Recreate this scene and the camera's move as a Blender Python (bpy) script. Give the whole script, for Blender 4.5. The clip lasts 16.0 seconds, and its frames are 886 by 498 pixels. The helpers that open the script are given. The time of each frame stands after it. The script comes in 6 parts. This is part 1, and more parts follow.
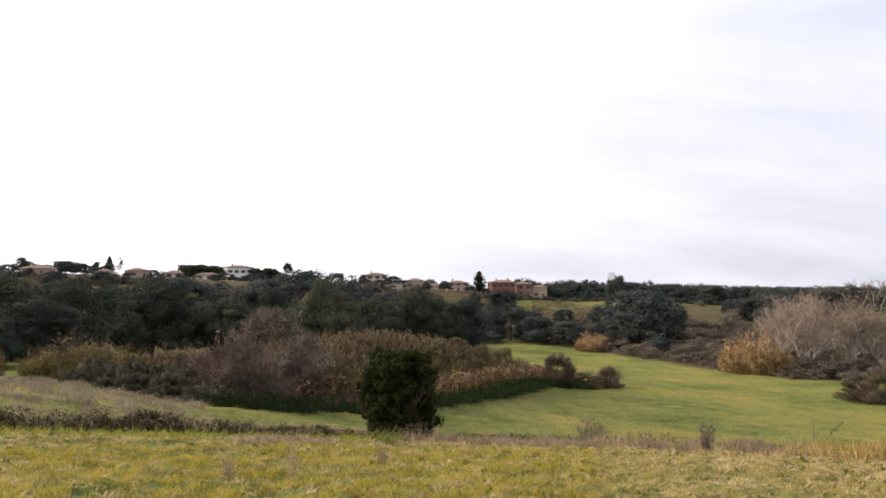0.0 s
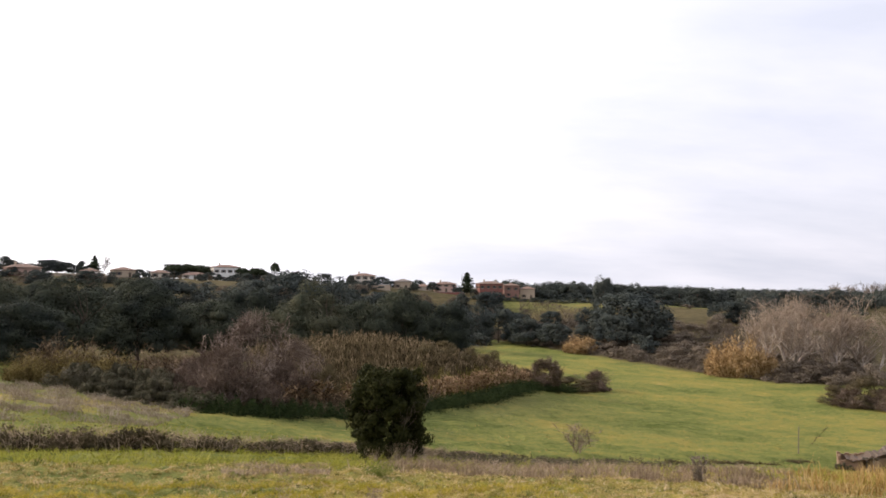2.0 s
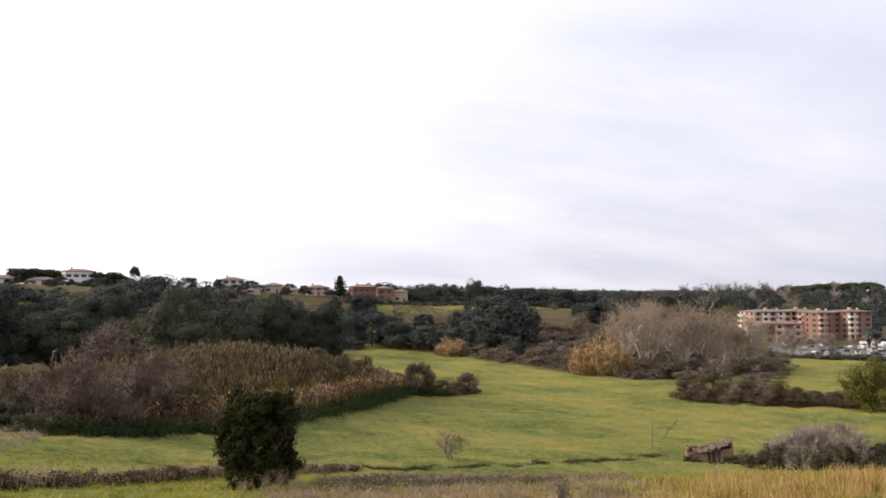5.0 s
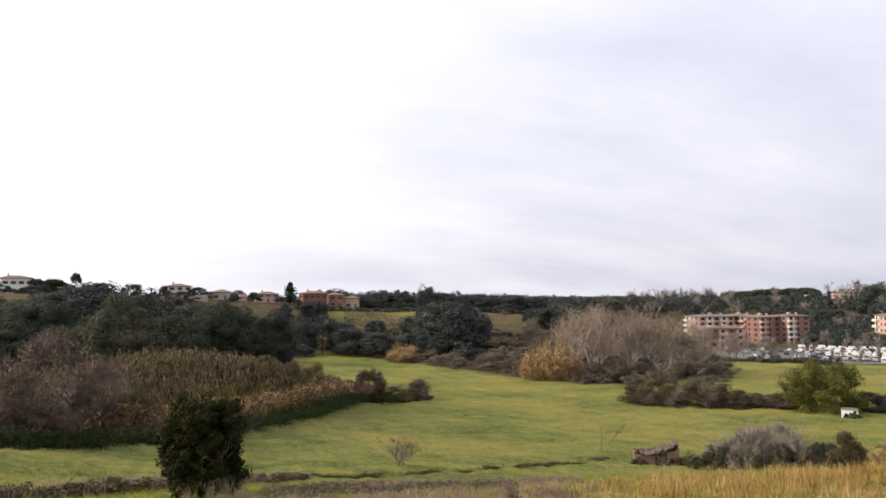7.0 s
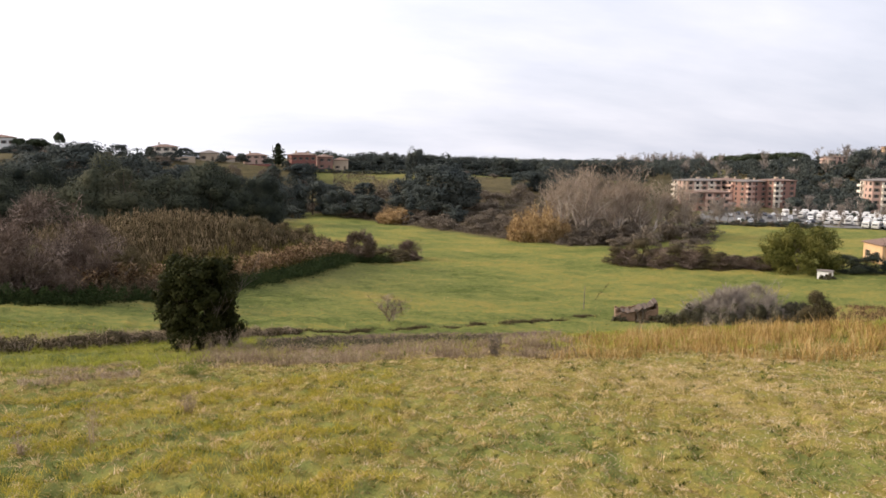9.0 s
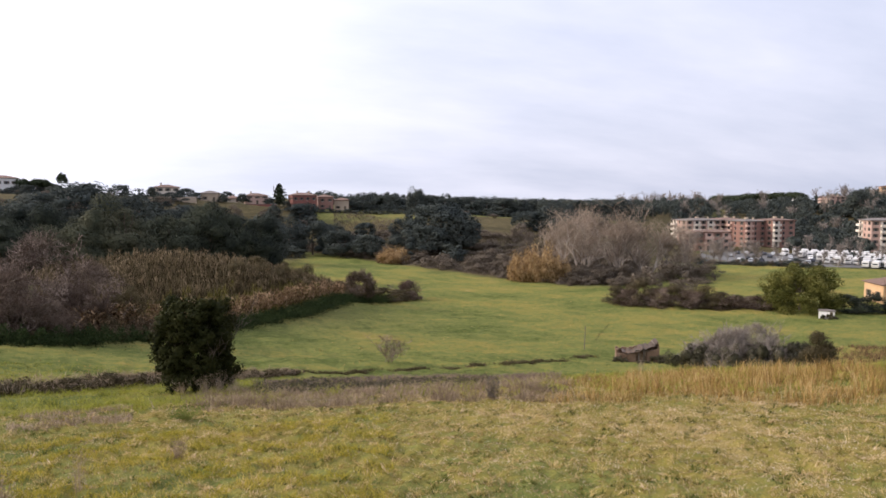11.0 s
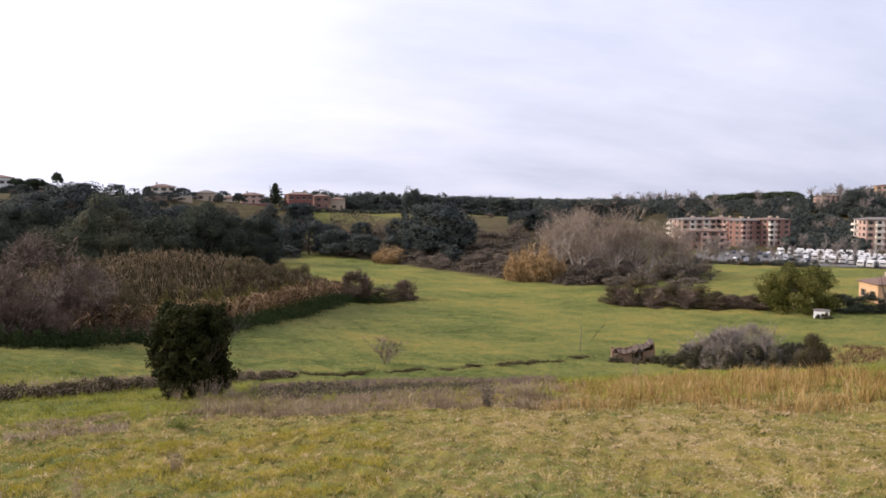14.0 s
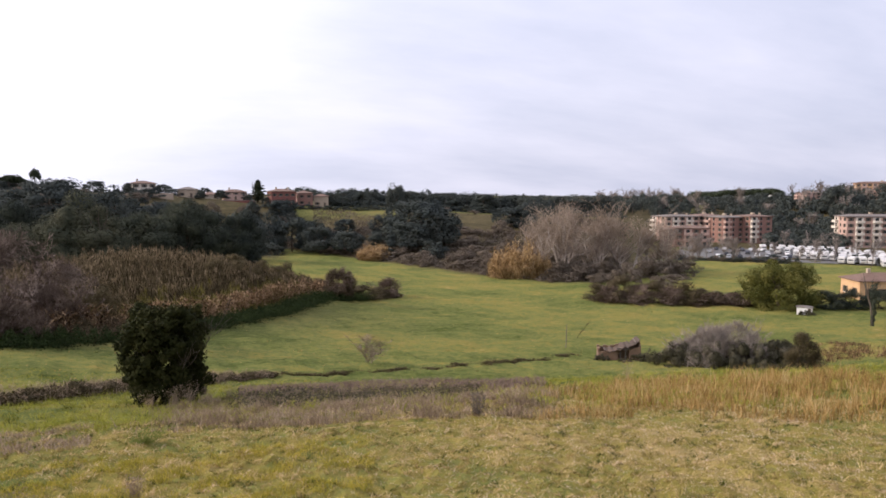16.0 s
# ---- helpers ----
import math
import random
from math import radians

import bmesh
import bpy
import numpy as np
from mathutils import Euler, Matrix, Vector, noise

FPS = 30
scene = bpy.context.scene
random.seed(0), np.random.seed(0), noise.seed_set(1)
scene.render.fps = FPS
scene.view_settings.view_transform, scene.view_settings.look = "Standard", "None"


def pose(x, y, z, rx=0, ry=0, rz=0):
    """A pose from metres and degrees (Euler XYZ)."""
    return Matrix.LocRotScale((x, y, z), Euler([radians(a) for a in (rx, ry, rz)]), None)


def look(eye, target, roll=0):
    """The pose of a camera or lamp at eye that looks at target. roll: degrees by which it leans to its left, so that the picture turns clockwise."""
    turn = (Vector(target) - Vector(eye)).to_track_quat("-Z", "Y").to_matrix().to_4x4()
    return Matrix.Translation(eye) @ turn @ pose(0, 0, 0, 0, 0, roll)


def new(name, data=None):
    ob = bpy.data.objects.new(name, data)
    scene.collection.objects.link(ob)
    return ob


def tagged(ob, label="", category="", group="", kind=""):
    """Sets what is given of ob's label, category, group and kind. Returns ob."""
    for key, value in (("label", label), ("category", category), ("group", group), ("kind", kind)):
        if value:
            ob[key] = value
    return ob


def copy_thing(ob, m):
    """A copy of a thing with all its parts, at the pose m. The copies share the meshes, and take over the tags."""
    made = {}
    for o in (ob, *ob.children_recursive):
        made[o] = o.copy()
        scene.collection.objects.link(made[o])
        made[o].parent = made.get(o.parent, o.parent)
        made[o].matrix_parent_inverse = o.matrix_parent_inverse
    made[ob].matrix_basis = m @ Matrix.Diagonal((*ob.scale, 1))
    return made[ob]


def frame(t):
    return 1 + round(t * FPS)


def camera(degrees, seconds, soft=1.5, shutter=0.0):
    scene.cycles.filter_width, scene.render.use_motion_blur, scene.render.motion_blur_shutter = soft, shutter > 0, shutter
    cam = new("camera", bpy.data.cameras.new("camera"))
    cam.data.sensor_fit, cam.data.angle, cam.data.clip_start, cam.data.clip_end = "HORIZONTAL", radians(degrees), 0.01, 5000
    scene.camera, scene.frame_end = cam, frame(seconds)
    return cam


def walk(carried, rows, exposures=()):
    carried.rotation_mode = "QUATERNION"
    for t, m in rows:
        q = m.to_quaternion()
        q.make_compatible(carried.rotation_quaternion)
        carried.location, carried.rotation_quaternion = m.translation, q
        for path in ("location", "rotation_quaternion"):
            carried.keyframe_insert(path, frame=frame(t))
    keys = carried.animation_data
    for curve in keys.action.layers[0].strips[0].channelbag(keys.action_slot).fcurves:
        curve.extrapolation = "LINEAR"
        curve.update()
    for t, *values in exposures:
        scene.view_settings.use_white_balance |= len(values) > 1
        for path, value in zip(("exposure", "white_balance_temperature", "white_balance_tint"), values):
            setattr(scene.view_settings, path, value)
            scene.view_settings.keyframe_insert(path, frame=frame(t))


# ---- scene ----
# The camera: seconds, place, turn to the left, tilt up, lean.
cam = camera(62.93, 16.0, soft=1.65)
PATH = [
    (0, 0.000, -0.000, 1.600, -0.000, 2.860, -0.000),
    (0.5, -0.038, 0.006, 1.784, -0.278, 2.785, -0.180),
    (1, -0.042, 0.073, 1.935, -0.437, 2.914, -0.221),
    (1.5, -0.132, 0.124, 2.109, -0.674, 2.806, -0.157),
    (2, -0.118, 0.106, 2.312, -0.972, 2.840, -0.331),
    (2.5, -0.113, 0.149, 2.513, -0.901, 2.845, -0.389),
    (3, -0.092, 0.142, 2.676, 1.001, 2.815, -0.622),
    (3.5, -0.086, 0.058, 2.855, 1.472, 2.781, -0.720),
    (4, -0.071, 0.055, 3.046, 0.121, 2.864, -0.639),
    (4.5, -0.057, -0.016, 3.147, -6.320, 2.827, -0.307),
    (5, -0.137, -0.018, 3.066, -10.967, 2.993, 0.099),
    (7.5, -0.054, 0.060, 2.974, -14.952, 3.476, 0.342),
    (8, -0.066, -0.044, 2.950, -15.337, 1.050, 0.333),
    (8.5, -0.088, -0.135, 2.969, -15.487, -7.403, -0.007),
    (9, -0.063, -0.165, 2.951, -15.574, -7.357, -0.127),
    (9.5, -0.012, -0.145, 2.919, -15.444, -4.169, -0.002),
    (12, 0.051, -0.116, 3.040, -15.746, -4.265, -0.083),
    (12.5, 0.045, -0.111, 3.009, -16.028, -4.255, 0.055),
    (13, 0.043, -0.130, 2.984, -15.868, -4.247, -0.072),
    (13.5, 0.047, -0.165, 3.013, -15.997, -4.228, -0.038),
    (14, 0.051, -0.204, 3.254, -15.845, -4.308, -0.070),
    (14.5, 0.066, -0.187, 3.231, -16.014, -4.390, -0.112),
    (15, 0.198, 0.162, 3.196, -15.711, -4.386, -0.180),
    (15.5, 0.281, 0.610, 3.198, -15.742, -4.553, -0.136),
    (16, 0.292, 0.929, 3.219, -17.118, -4.546, -0.092),
]
EXPOSURES = [(0.0, 0.2, 6500, 13), (5.0, 0.16, 6500, 13), (7.8, 0.13, 6500, 13), (8.5, 0.22, 6500, 13), (9.1, 0.22, 6450, 11), (9.7, 0.08, 6230, 9), (11.8, 0.09, 6080, 17), (16.0, 0.03, 6100, 17)]
walk(cam, [(t, pose(x, y, z, 90 + p, r, w)) for t, x, y, z, w, p, r in PATH], EXPOSURES)

# ---- sky and sun: thin bright cloud, a hazy low sun from the left ----
SUN_AZ, SUN_EL = radians(-72), radians(24)
SUN_DIR = Vector((math.sin(SUN_AZ) * math.cos(SUN_EL), math.cos(SUN_AZ) * math.cos(SUN_EL), math.sin(SUN_EL)))
sun = new("sun", bpy.data.lights.new("sun", "SUN"))
sun.data.energy, sun.data.angle, sun.data.color = 3.45, radians(3), (1.0, 0.84, 0.62)
sun.matrix_world = look(SUN_DIR * 50, (0, 0, 0))


def sky_world():
    world = bpy.data.worlds.new("sky")
    scene.world = world
    world.use_nodes = True
    nt = world.node_tree
    nt.nodes.clear()
    n, l = nt.nodes.new, nt.links.new
    out, back = n("ShaderNodeOutputWorld"), n("ShaderNodeBackground")
    sky = n("ShaderNodeTexSky")
    sky.sky_type, sky.sun_disc = "NISHITA", False
    sky.sun_elevation, sky.sun_rotation = SUN_EL, SUN_AZ % (2 * math.pi)
    sky.air_density, sky.dust_density, sky.ozone_density = 1.0, 3.0, 1.0
    dim = n("ShaderNodeVectorMath")
    dim.operation = "SCALE"
    dim.inputs["Scale"].default_value = 0.1
    l(sky.outputs[0], dim.inputs[0])
    tc = n("ShaderNodeTexCoord")
    # cloud sheets: the direction laid out on a high plane
    sep = n("ShaderNodeSeparateXYZ")
    l(tc.outputs["Generated"], sep.inputs[0])
    up = n("ShaderNodeMath")
    up.operation = "MAXIMUM"
    up.inputs[1].default_value = 0.0
    l(sep.outputs["Z"], up.inputs[0])
    lift = n("ShaderNodeMath")
    lift.operation = "ADD"
    lift.inputs[1].default_value = 0.3
    l(up.outputs[0], lift.inputs[0])
    plane = n("ShaderNodeVectorMath")
    plane.operation = "DIVIDE"
    l(tc.outputs["Generated"], plane.inputs[0])
    cmb = n("ShaderNodeCombineXYZ")
    for i in range(3):
        l(lift.outputs[0], cmb.inputs[i])
    l(cmb.outputs[0], plane.inputs[1])
    mp = n("ShaderNodeMapping")
    mp.inputs["Rotation"].default_value = (0, 0, radians(14))
    mp.inputs["Scale"].default_value = (0.5, 1.0, 0.6)
    l(plane.outputs[0], mp.inputs[0])
    noi = n("ShaderNodeTexNoise")
    noi.inputs["Scale"].default_value, noi.inputs["Detail"].default_value, noi.inputs["Roughness"].default_value = 1.5, 6, 0.55
    l(mp.outputs[0], noi.inputs["Vector"])
    ramp = n("ShaderNodeValToRGB")
    ramp.color_ramp.elements[0].position, ramp.color_ramp.elements[0].color = 0.34, (0.88, 0.92, 1.06, 1)
    ramp.color_ramp.elements[1].position, ramp.color_ramp.elements[1].color = 0.64, (1.22, 1.21, 1.31, 1)
    l(noi.outputs["Fac"], ramp.inputs[0])
    mix = n("ShaderNodeMix")
    mix.data_type = "RGBA"
    mix.inputs["Factor"].default_value = 0.85
    l(dim.outputs[0], mix.inputs["A"])
    l(ramp.outputs[0], mix.inputs["B"])
    # the veil round the hidden sun
    dot = n("ShaderNodeVectorMath")
    dot.operation = "DOT_PRODUCT"
    dot.inputs[1].default_value = SUN_DIR
    l(tc.outputs["Generated"], dot.inputs[0])
    half = n("ShaderNodeMath")
    half.operation = "MULTIPLY_ADD"
    half.inputs[1].default_value = half.inputs[2].default_value = 0.5
    l(dot.outputs["Value"], half.inputs[0])
    pw = n("ShaderNodeMath")
    pw.operation = "POWER"
    pw.inputs[1].default_value = 4.5
    l(half.outputs[0], pw.inputs[0])
    glow = n("ShaderNodeVectorMath")
    glow.operation = "SCALE"
    glow.inputs[0].default_value = (1.0, 0.96, 0.9)
    gain = n("ShaderNodeMath")
    gain.operation = "MULTIPLY"
    gain.inputs[1].default_value = 1.9
    l(pw.outputs[0], gain.inputs[0])
    l(gain.outputs[0], glow.inputs["Scale"])
    add = n("ShaderNodeVectorMath")
    add.operation = "ADD"
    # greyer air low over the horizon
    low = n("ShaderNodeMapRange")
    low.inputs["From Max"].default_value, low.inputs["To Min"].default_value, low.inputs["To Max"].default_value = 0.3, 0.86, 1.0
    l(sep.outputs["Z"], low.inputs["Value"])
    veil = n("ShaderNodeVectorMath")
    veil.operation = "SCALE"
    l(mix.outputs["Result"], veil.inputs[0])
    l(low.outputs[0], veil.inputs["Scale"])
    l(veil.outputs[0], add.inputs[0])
    l(glow.outputs[0], add.inputs[1])
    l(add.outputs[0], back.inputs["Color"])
    back.inputs["Strength"].default_value = 0.85
    l(back.outputs[0], out.inputs["Surface"])


sky_world()

# ---- materials ----
def material(name):
    m = bpy.data.materials.new(name)
    m.use_nodes = True
    nt = m.node_tree
    nt.nodes.clear()
    out = nt.nodes.new("ShaderNodeOutputMaterial")
    return m, nt, out


def ramp_node(nt, stops):
    r = nt.nodes.new("ShaderNodeValToRGB")
    els = r.color_ramp.elements
    while len(els) < len(stops):
        els.new(0.5)
    for e, (p, c) in zip(els, stops):
        e.position, e.color = p, (*c, 1)
    return r


def noise_node(nt, scale, detail=4, rough=0.55, vector=None):
    n = nt.nodes.new("ShaderNodeTexNoise")
    n.inputs["Scale"].default_value, n.inputs["Detail"].default_value, n.inputs["Roughness"].default_value = scale, detail, rough
    if vector:
        nt.links.new(vector, n.inputs["Vector"])
    return n


def foliage(name, colours, patch=0.35, through_leaf=0.3, rough=0.7, each=0.35, whole=0.16, spread=1.3, detail=3):
    """Leaves, blades and stems: each its own tone, patches of tone over the whole, some light passing through."""
    m, nt, out = material(name)
    n, l = nt.nodes.new, nt.links.new
    geo = n("ShaderNodeNewGeometry")
    info = n("ShaderNodeObjectInfo")
    noi = noise_node(nt, patch, detail, 0.6 if detail < 5 else 0.78, geo.outputs["Position"])
    a = n("ShaderNodeMath")
    a.operation = "MULTIPLY_ADD"
    a.inputs[1].default_value = each
    l(geo.outputs["Random Per Island"], a.inputs[0])
    b = n("ShaderNodeMath")
    b.operation = "MULTIPLY_ADD"
    b.inputs[1].default_value, b.inputs[2].default_value = spread, 0.38 - spread / 2 - each / 2
    l(noi.outputs["Fac"], b.inputs[0])
    l(b.outputs[0], a.inputs[2])
    c = n("ShaderNodeMath")
    c.operation = "MULTIPLY_ADD"
    c.inputs[1].default_value = whole
    l(info.outputs["Random"], c.inputs[0])
    l(a.outputs[0], c.inputs[2])
    r = ramp_node(nt, [(i / (len(colours) - 1) * 0.9 + 0.05, col) for i, col in enumerate(colours)])
    l(c.outputs[0], r.inputs[0])
    p = n("ShaderNodeBsdfPrincipled")
    p.inputs["Roughness"].default_value = rough
    p.inputs["Specular IOR Level"].default_value = 0.04
    l(r.outputs[0], p.inputs["Base Color"])
    t = n("ShaderNodeBsdfTranslucent")
    l(r.outputs[0], t.inputs["Color"])
    mx = n("ShaderNodeMixShader")
    mx.inputs[0].default_value = through_leaf
    l(p.outputs[0], mx.inputs[1])
    l(t.outputs[0], mx.inputs[2])
    l(mx.outputs[0], out.inputs["Surface"])
    return m


def surface(name, c1, c2, scale=2.0, rough=0.85, bump=0.3, fine=18.0, metal=0.0):
    """A weathered hard surface: stains at one scale, grain at another, fine relief."""
    m, nt, out = material(name)
    n, l = nt.nodes.new, nt.links.new
    geo = n("ShaderNodeNewGeometry")
    info = n("ShaderNodeObjectInfo")
    big = noise_node(nt, scale, 5, 0.6, geo.outputs["Position"])
    small = noise_node(nt, fine, 3, 0.6, geo.outputs["Position"])
    a = n("ShaderNodeMath")
    a.operation = "MULTIPLY_ADD"
    a.inputs[1].default_value = 0.45
    l(small.outputs["Fac"], a.inputs[0])
    b = n("ShaderNodeMath")
    b.operation = "MULTIPLY_ADD"
    b.inputs[1].default_value, b.inputs[2].default_value = 0.9, -0.25
    l(big.outputs["Fac"], b.inputs[0])
    l(b.outputs[0], a.inputs[2])
    c = n("ShaderNodeMath")
    c.operation = "MULTIPLY_ADD"
    c.inputs[1].default_value = 0.2
    l(info.outputs["Random"], c.inputs[0])
    l(a.outputs[0], c.inputs[2])
    r = ramp_node(nt, [(0.25, c1), (0.85, c2)])
    l(c.outputs[0], r.inputs[0])
    p = n("ShaderNodeBsdfPrincipled")
    p.inputs["Roughness"].default_value, p.inputs["Metallic"].default_value = rough, metal
    l(r.outputs[0], p.inputs["Base Color"])
    if bump:
        bm = n("ShaderNodeBump")
        bm.inputs["Strength"].default_value, bm.inputs["Distance"].default_value = bump, 0.02
        l(small.outputs["Fac"], bm.inputs["Height"])
        l(bm.outputs[0], p.inputs["Normal"])
    l(p.outputs[0], out.inputs["Surface"])
    return m


def ground_material():
    """Meadow soil under the grass: green, yellowed and bare patches at several sizes; two mesh attributes give dryness and scrub."""
    m, nt, out = material("meadow")
    n, l = nt.nodes.new, nt.links.new
    geo = n("ShaderNodeNewGeometry")
    pos = geo.outputs["Position"]
    flat = n("ShaderNodeMapping")
    flat.inputs["Scale"].default_value = (1, 1.6, 0.2)
    l(pos, flat.inputs[0])
    big = noise_node(nt, 0.035, 4, 0.6, flat.outputs[0])
    mid = noise_node(nt, 0.32, 5, 0.65, flat.outputs[0])
    fine = noise_node(nt, 5.0, 5, 0.7, pos)
    tuft = noise_node(nt, 1.3, 3, 0.6, pos)
    dry = n("ShaderNodeAttribute")
    dry.attribute_name = "dry"
    scrub = n("ShaderNodeAttribute")
    scrub.attribute_name = "scrub"

    def madd(a, k, c):
        q = n("ShaderNodeMath")
        q.operation = "MULTIPLY_ADD"
        q.inputs[1].default_value = k
        l(a, q.inputs[0])
        if isinstance(c, float):
            q.inputs[2].default_value = c
        else:
            l(c, q.inputs[2])
        return q.outputs[0]

    v = madd(big.outputs["Fac"], 1.2, -0.74)
    v = madd(mid.outputs["Fac"], 0.5, v)
    v = madd(tuft.outputs["Fac"], 0.8, v)
    v = madd(fine.outputs["Fac"], 0.6, v)
    grain = noise_node(nt, 26.0, 3, 0.7, pos)
    v = madd(grain.outputs["Fac"], 0.5, v)
    v = madd(dry.outputs["Fac"], 0.45, v)
    v = madd(v, 1.0, -0.53)
    r = ramp_node(nt, [(0.0, (0.04, 0.05, 0.012)), (0.3, (0.082, 0.103, 0.026)), (0.55, (0.156, 0.162, 0.048)),
                       (0.75, (0.22, 0.182, 0.045)), (1.0, (0.33, 0.245, 0.11))])
    l(v, r.inputs[0])
    r2 = ramp_node(nt, [(0.25, (0.045, 0.04, 0.02)), (0.5, (0.085, 0.07, 0.035)), (0.75, (0.15, 0.12, 0.06))])
    l(mid.outputs["Fac"], r2.inputs[0])
    mx = n("ShaderNodeMix")
    mx.data_type = "RGBA"
    l(scrub.outputs["Fac"], mx.inputs["Factor"])
    l(r.outputs[0], mx.inputs["A"])
    l(r2.outputs[0], mx.inputs["B"])
    p = n("ShaderNodeBsdfPrincipled")
    p.inputs["Roughness"].default_value = 0.9
    p.inputs["Specular IOR Level"].default_value = 0.03
    l(mx.outputs["Result"], p.inputs["Base Color"])
    bm = n("ShaderNodeBump")
    bm.inputs["Strength"].default_value, bm.inputs["Distance"].default_value = 1.0, 0.16
    l(fine.outputs["Fac"], bm.inputs["Height"])
    hump = n("ShaderNodeBump")
    hump.inputs["Strength"].default_value, hump.inputs["Distance"].default_value = 0.6, 0.14
    l(tuft.outputs["Fac"], hump.inputs["Height"])
    l(hump.outputs[0], bm.inputs["Normal"])
    l(bm.outputs[0], p.inputs["Normal"])
    l(p.outputs[0], out.inputs["Surface"])
    return m


def glass():
    m, nt, out = material("window_glass")
    p = nt.nodes.new("ShaderNodeBsdfPrincipled")
    p.inputs["Base Color"].default_value = (0.03, 0.035, 0.04, 1)
    p.inputs["Roughness"].default_value = 0.12
    nt.links.new(p.outputs[0], out.inputs["Surface"])
    return m


M_GROUND = ground_material()
M_GRASS = foliage("grass", [(0.128, 0.11, 0.026), (0.278, 0.225, 0.06), (0.425, 0.325, 0.13), (0.57, 0.428, 0.235), (0.7, 0.55, 0.39)], 1.3, 0.32, each=0.6, spread=2.3, detail=6)
M_LUSH = foliage("lush_grass", [(0.14, 0.135, 0.014), (0.28, 0.245, 0.03), (0.43, 0.345, 0.06), (0.56, 0.44, 0.13)], 1.5, 0.35, each=0.6)
M_RUSTY = foliage("rusty_grass", [(0.13, 0.085, 0.035), (0.23, 0.155, 0.07), (0.34, 0.24, 0.13)], 1.5, 0.2, each=0.6)
M_GREEN_GRASS = foliage("green_grass", [(0.058, 0.081, 0.018), (0.117, 0.144, 0.031), (0.19, 0.202, 0.05), (0.285, 0.258, 0.09)], 0.5, 0.3, each=0.3, spread=1.8)
M_SLOPE = foliage("slope_grass", [(0.1, 0.115, 0.018), (0.205, 0.215, 0.032), (0.32, 0.305, 0.055), (0.44, 0.385, 0.12)], 0.8, 0.32, each=0.35, spread=1.9, detail=5)
# rank grass green, kept dark to stand in for tuft shadows on slope and field
M_TUFT = foliage("tuft_grass", [(0.032, 0.042, 0.01), (0.06, 0.072, 0.015), (0.1, 0.108, 0.022), (0.16, 0.15, 0.035)], 0.8, 0.25, each=0.5)
M_STRAWGRASS = foliage("straw_grass", [(0.3, 0.22, 0.11), (0.43, 0.33, 0.2), (0.55, 0.445, 0.32), (0.66, 0.56, 0.44)], 1.6, 0.25, each=0.6)
M_TAWNY = foliage("tawny_grass", [(0.11, 0.064, 0.021), (0.26, 0.162, 0.054), (0.42, 0.28, 0.108), (0.54, 0.4, 0.205)], 0.9, 0.3, each=0.6, spread=1.7)
M_STRAW = foliage("dry_stalks", [(0.13, 0.092, 0.06), (0.24, 0.178, 0.122), (0.37, 0.285, 0.2), (0.5, 0.405, 0.3)], 0.6, 0.2, each=0.5)
M_PALE = foliage("pale_weeds", [(0.15, 0.118, 0.08), (0.27, 0.222, 0.165), (0.42, 0.36, 0.29)], 0.5, 0.25, each=0.6)
M_DEADGRASS = foliage("dead_mauve_grass", [(0.115, 0.08, 0.063), (0.2, 0.145, 0.116), (0.3, 0.225, 0.185)], 0.5, 0.2, each=0.6)
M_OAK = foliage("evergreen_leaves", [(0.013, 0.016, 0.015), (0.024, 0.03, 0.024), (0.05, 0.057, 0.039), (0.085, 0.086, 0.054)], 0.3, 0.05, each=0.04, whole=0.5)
# haze put into the colour: paler, bluer leaves for distant trees and bushes
M_HAZEOAK = foliage("far_evergreen_leaves", [(0.034, 0.042, 0.042), (0.046, 0.055, 0.052), (0.062, 0.07, 0.06), (0.086, 0.088, 0.072)], 0.12, 0.1, each=0.1, whole=0.3)
M_BUSH = foliage("bush_leaves", [(0.01, 0.012, 0.004), (0.019, 0.022, 0.006), (0.033, 0.034, 0.01), (0.062, 0.056, 0.018)], 1.4, 0.12, each=0.4)
M_BRIGHT = foliage("green_leaves", [(0.034, 0.04, 0.011), (0.08, 0.084, 0.022), (0.15, 0.14, 0.038), (0.235, 0.205, 0.064)], 0.3, 0.3)
M_PINE = foliage("pine_needles", [(0.028, 0.036, 0.023), (0.045, 0.056, 0.032), (0.068, 0.08, 0.042)], 0.3, 0.1)
M_SCRUB = foliage("scrub_leaves", [(0.065, 0.052, 0.039), (0.11, 0.088, 0.067), (0.16, 0.13, 0.1), (0.225, 0.185, 0.145)], 0.18, 0.1, each=0.2)
M_BRAMBLE = foliage("bramble_leaves", [(0.028, 0.028, 0.015), (0.056, 0.052, 0.031), (0.092, 0.083, 0.055), (0.17, 0.148, 0.11)], 0.6, 0.15)
M_OLIVE = foliage("olive_leaves", [(0.04, 0.032, 0.016), (0.08, 0.064, 0.033), (0.125, 0.1, 0.054), (0.2, 0.16, 0.095)], 0.6, 0.15)
M_HEDGE = foliage("hedge_leaves", [(0.03, 0.026, 0.013), (0.062, 0.05, 0.026), (0.105, 0.083, 0.048), (0.18, 0.142, 0.09)], 0.7, 0.15)
M_FOOT = foliage("nettle_leaves", [(0.016, 0.024, 0.009), (0.034, 0.05, 0.017), (0.07, 0.088, 0.032)], 0.5, 0.2, each=0.4)
M_TWIG = foliage("bare_twigs", [(0.055, 0.039, 0.031), (0.125, 0.092, 0.073), (0.22, 0.168, 0.137), (0.36, 0.285, 0.235)], 0.5, 0.0, 0.8, each=0.7)
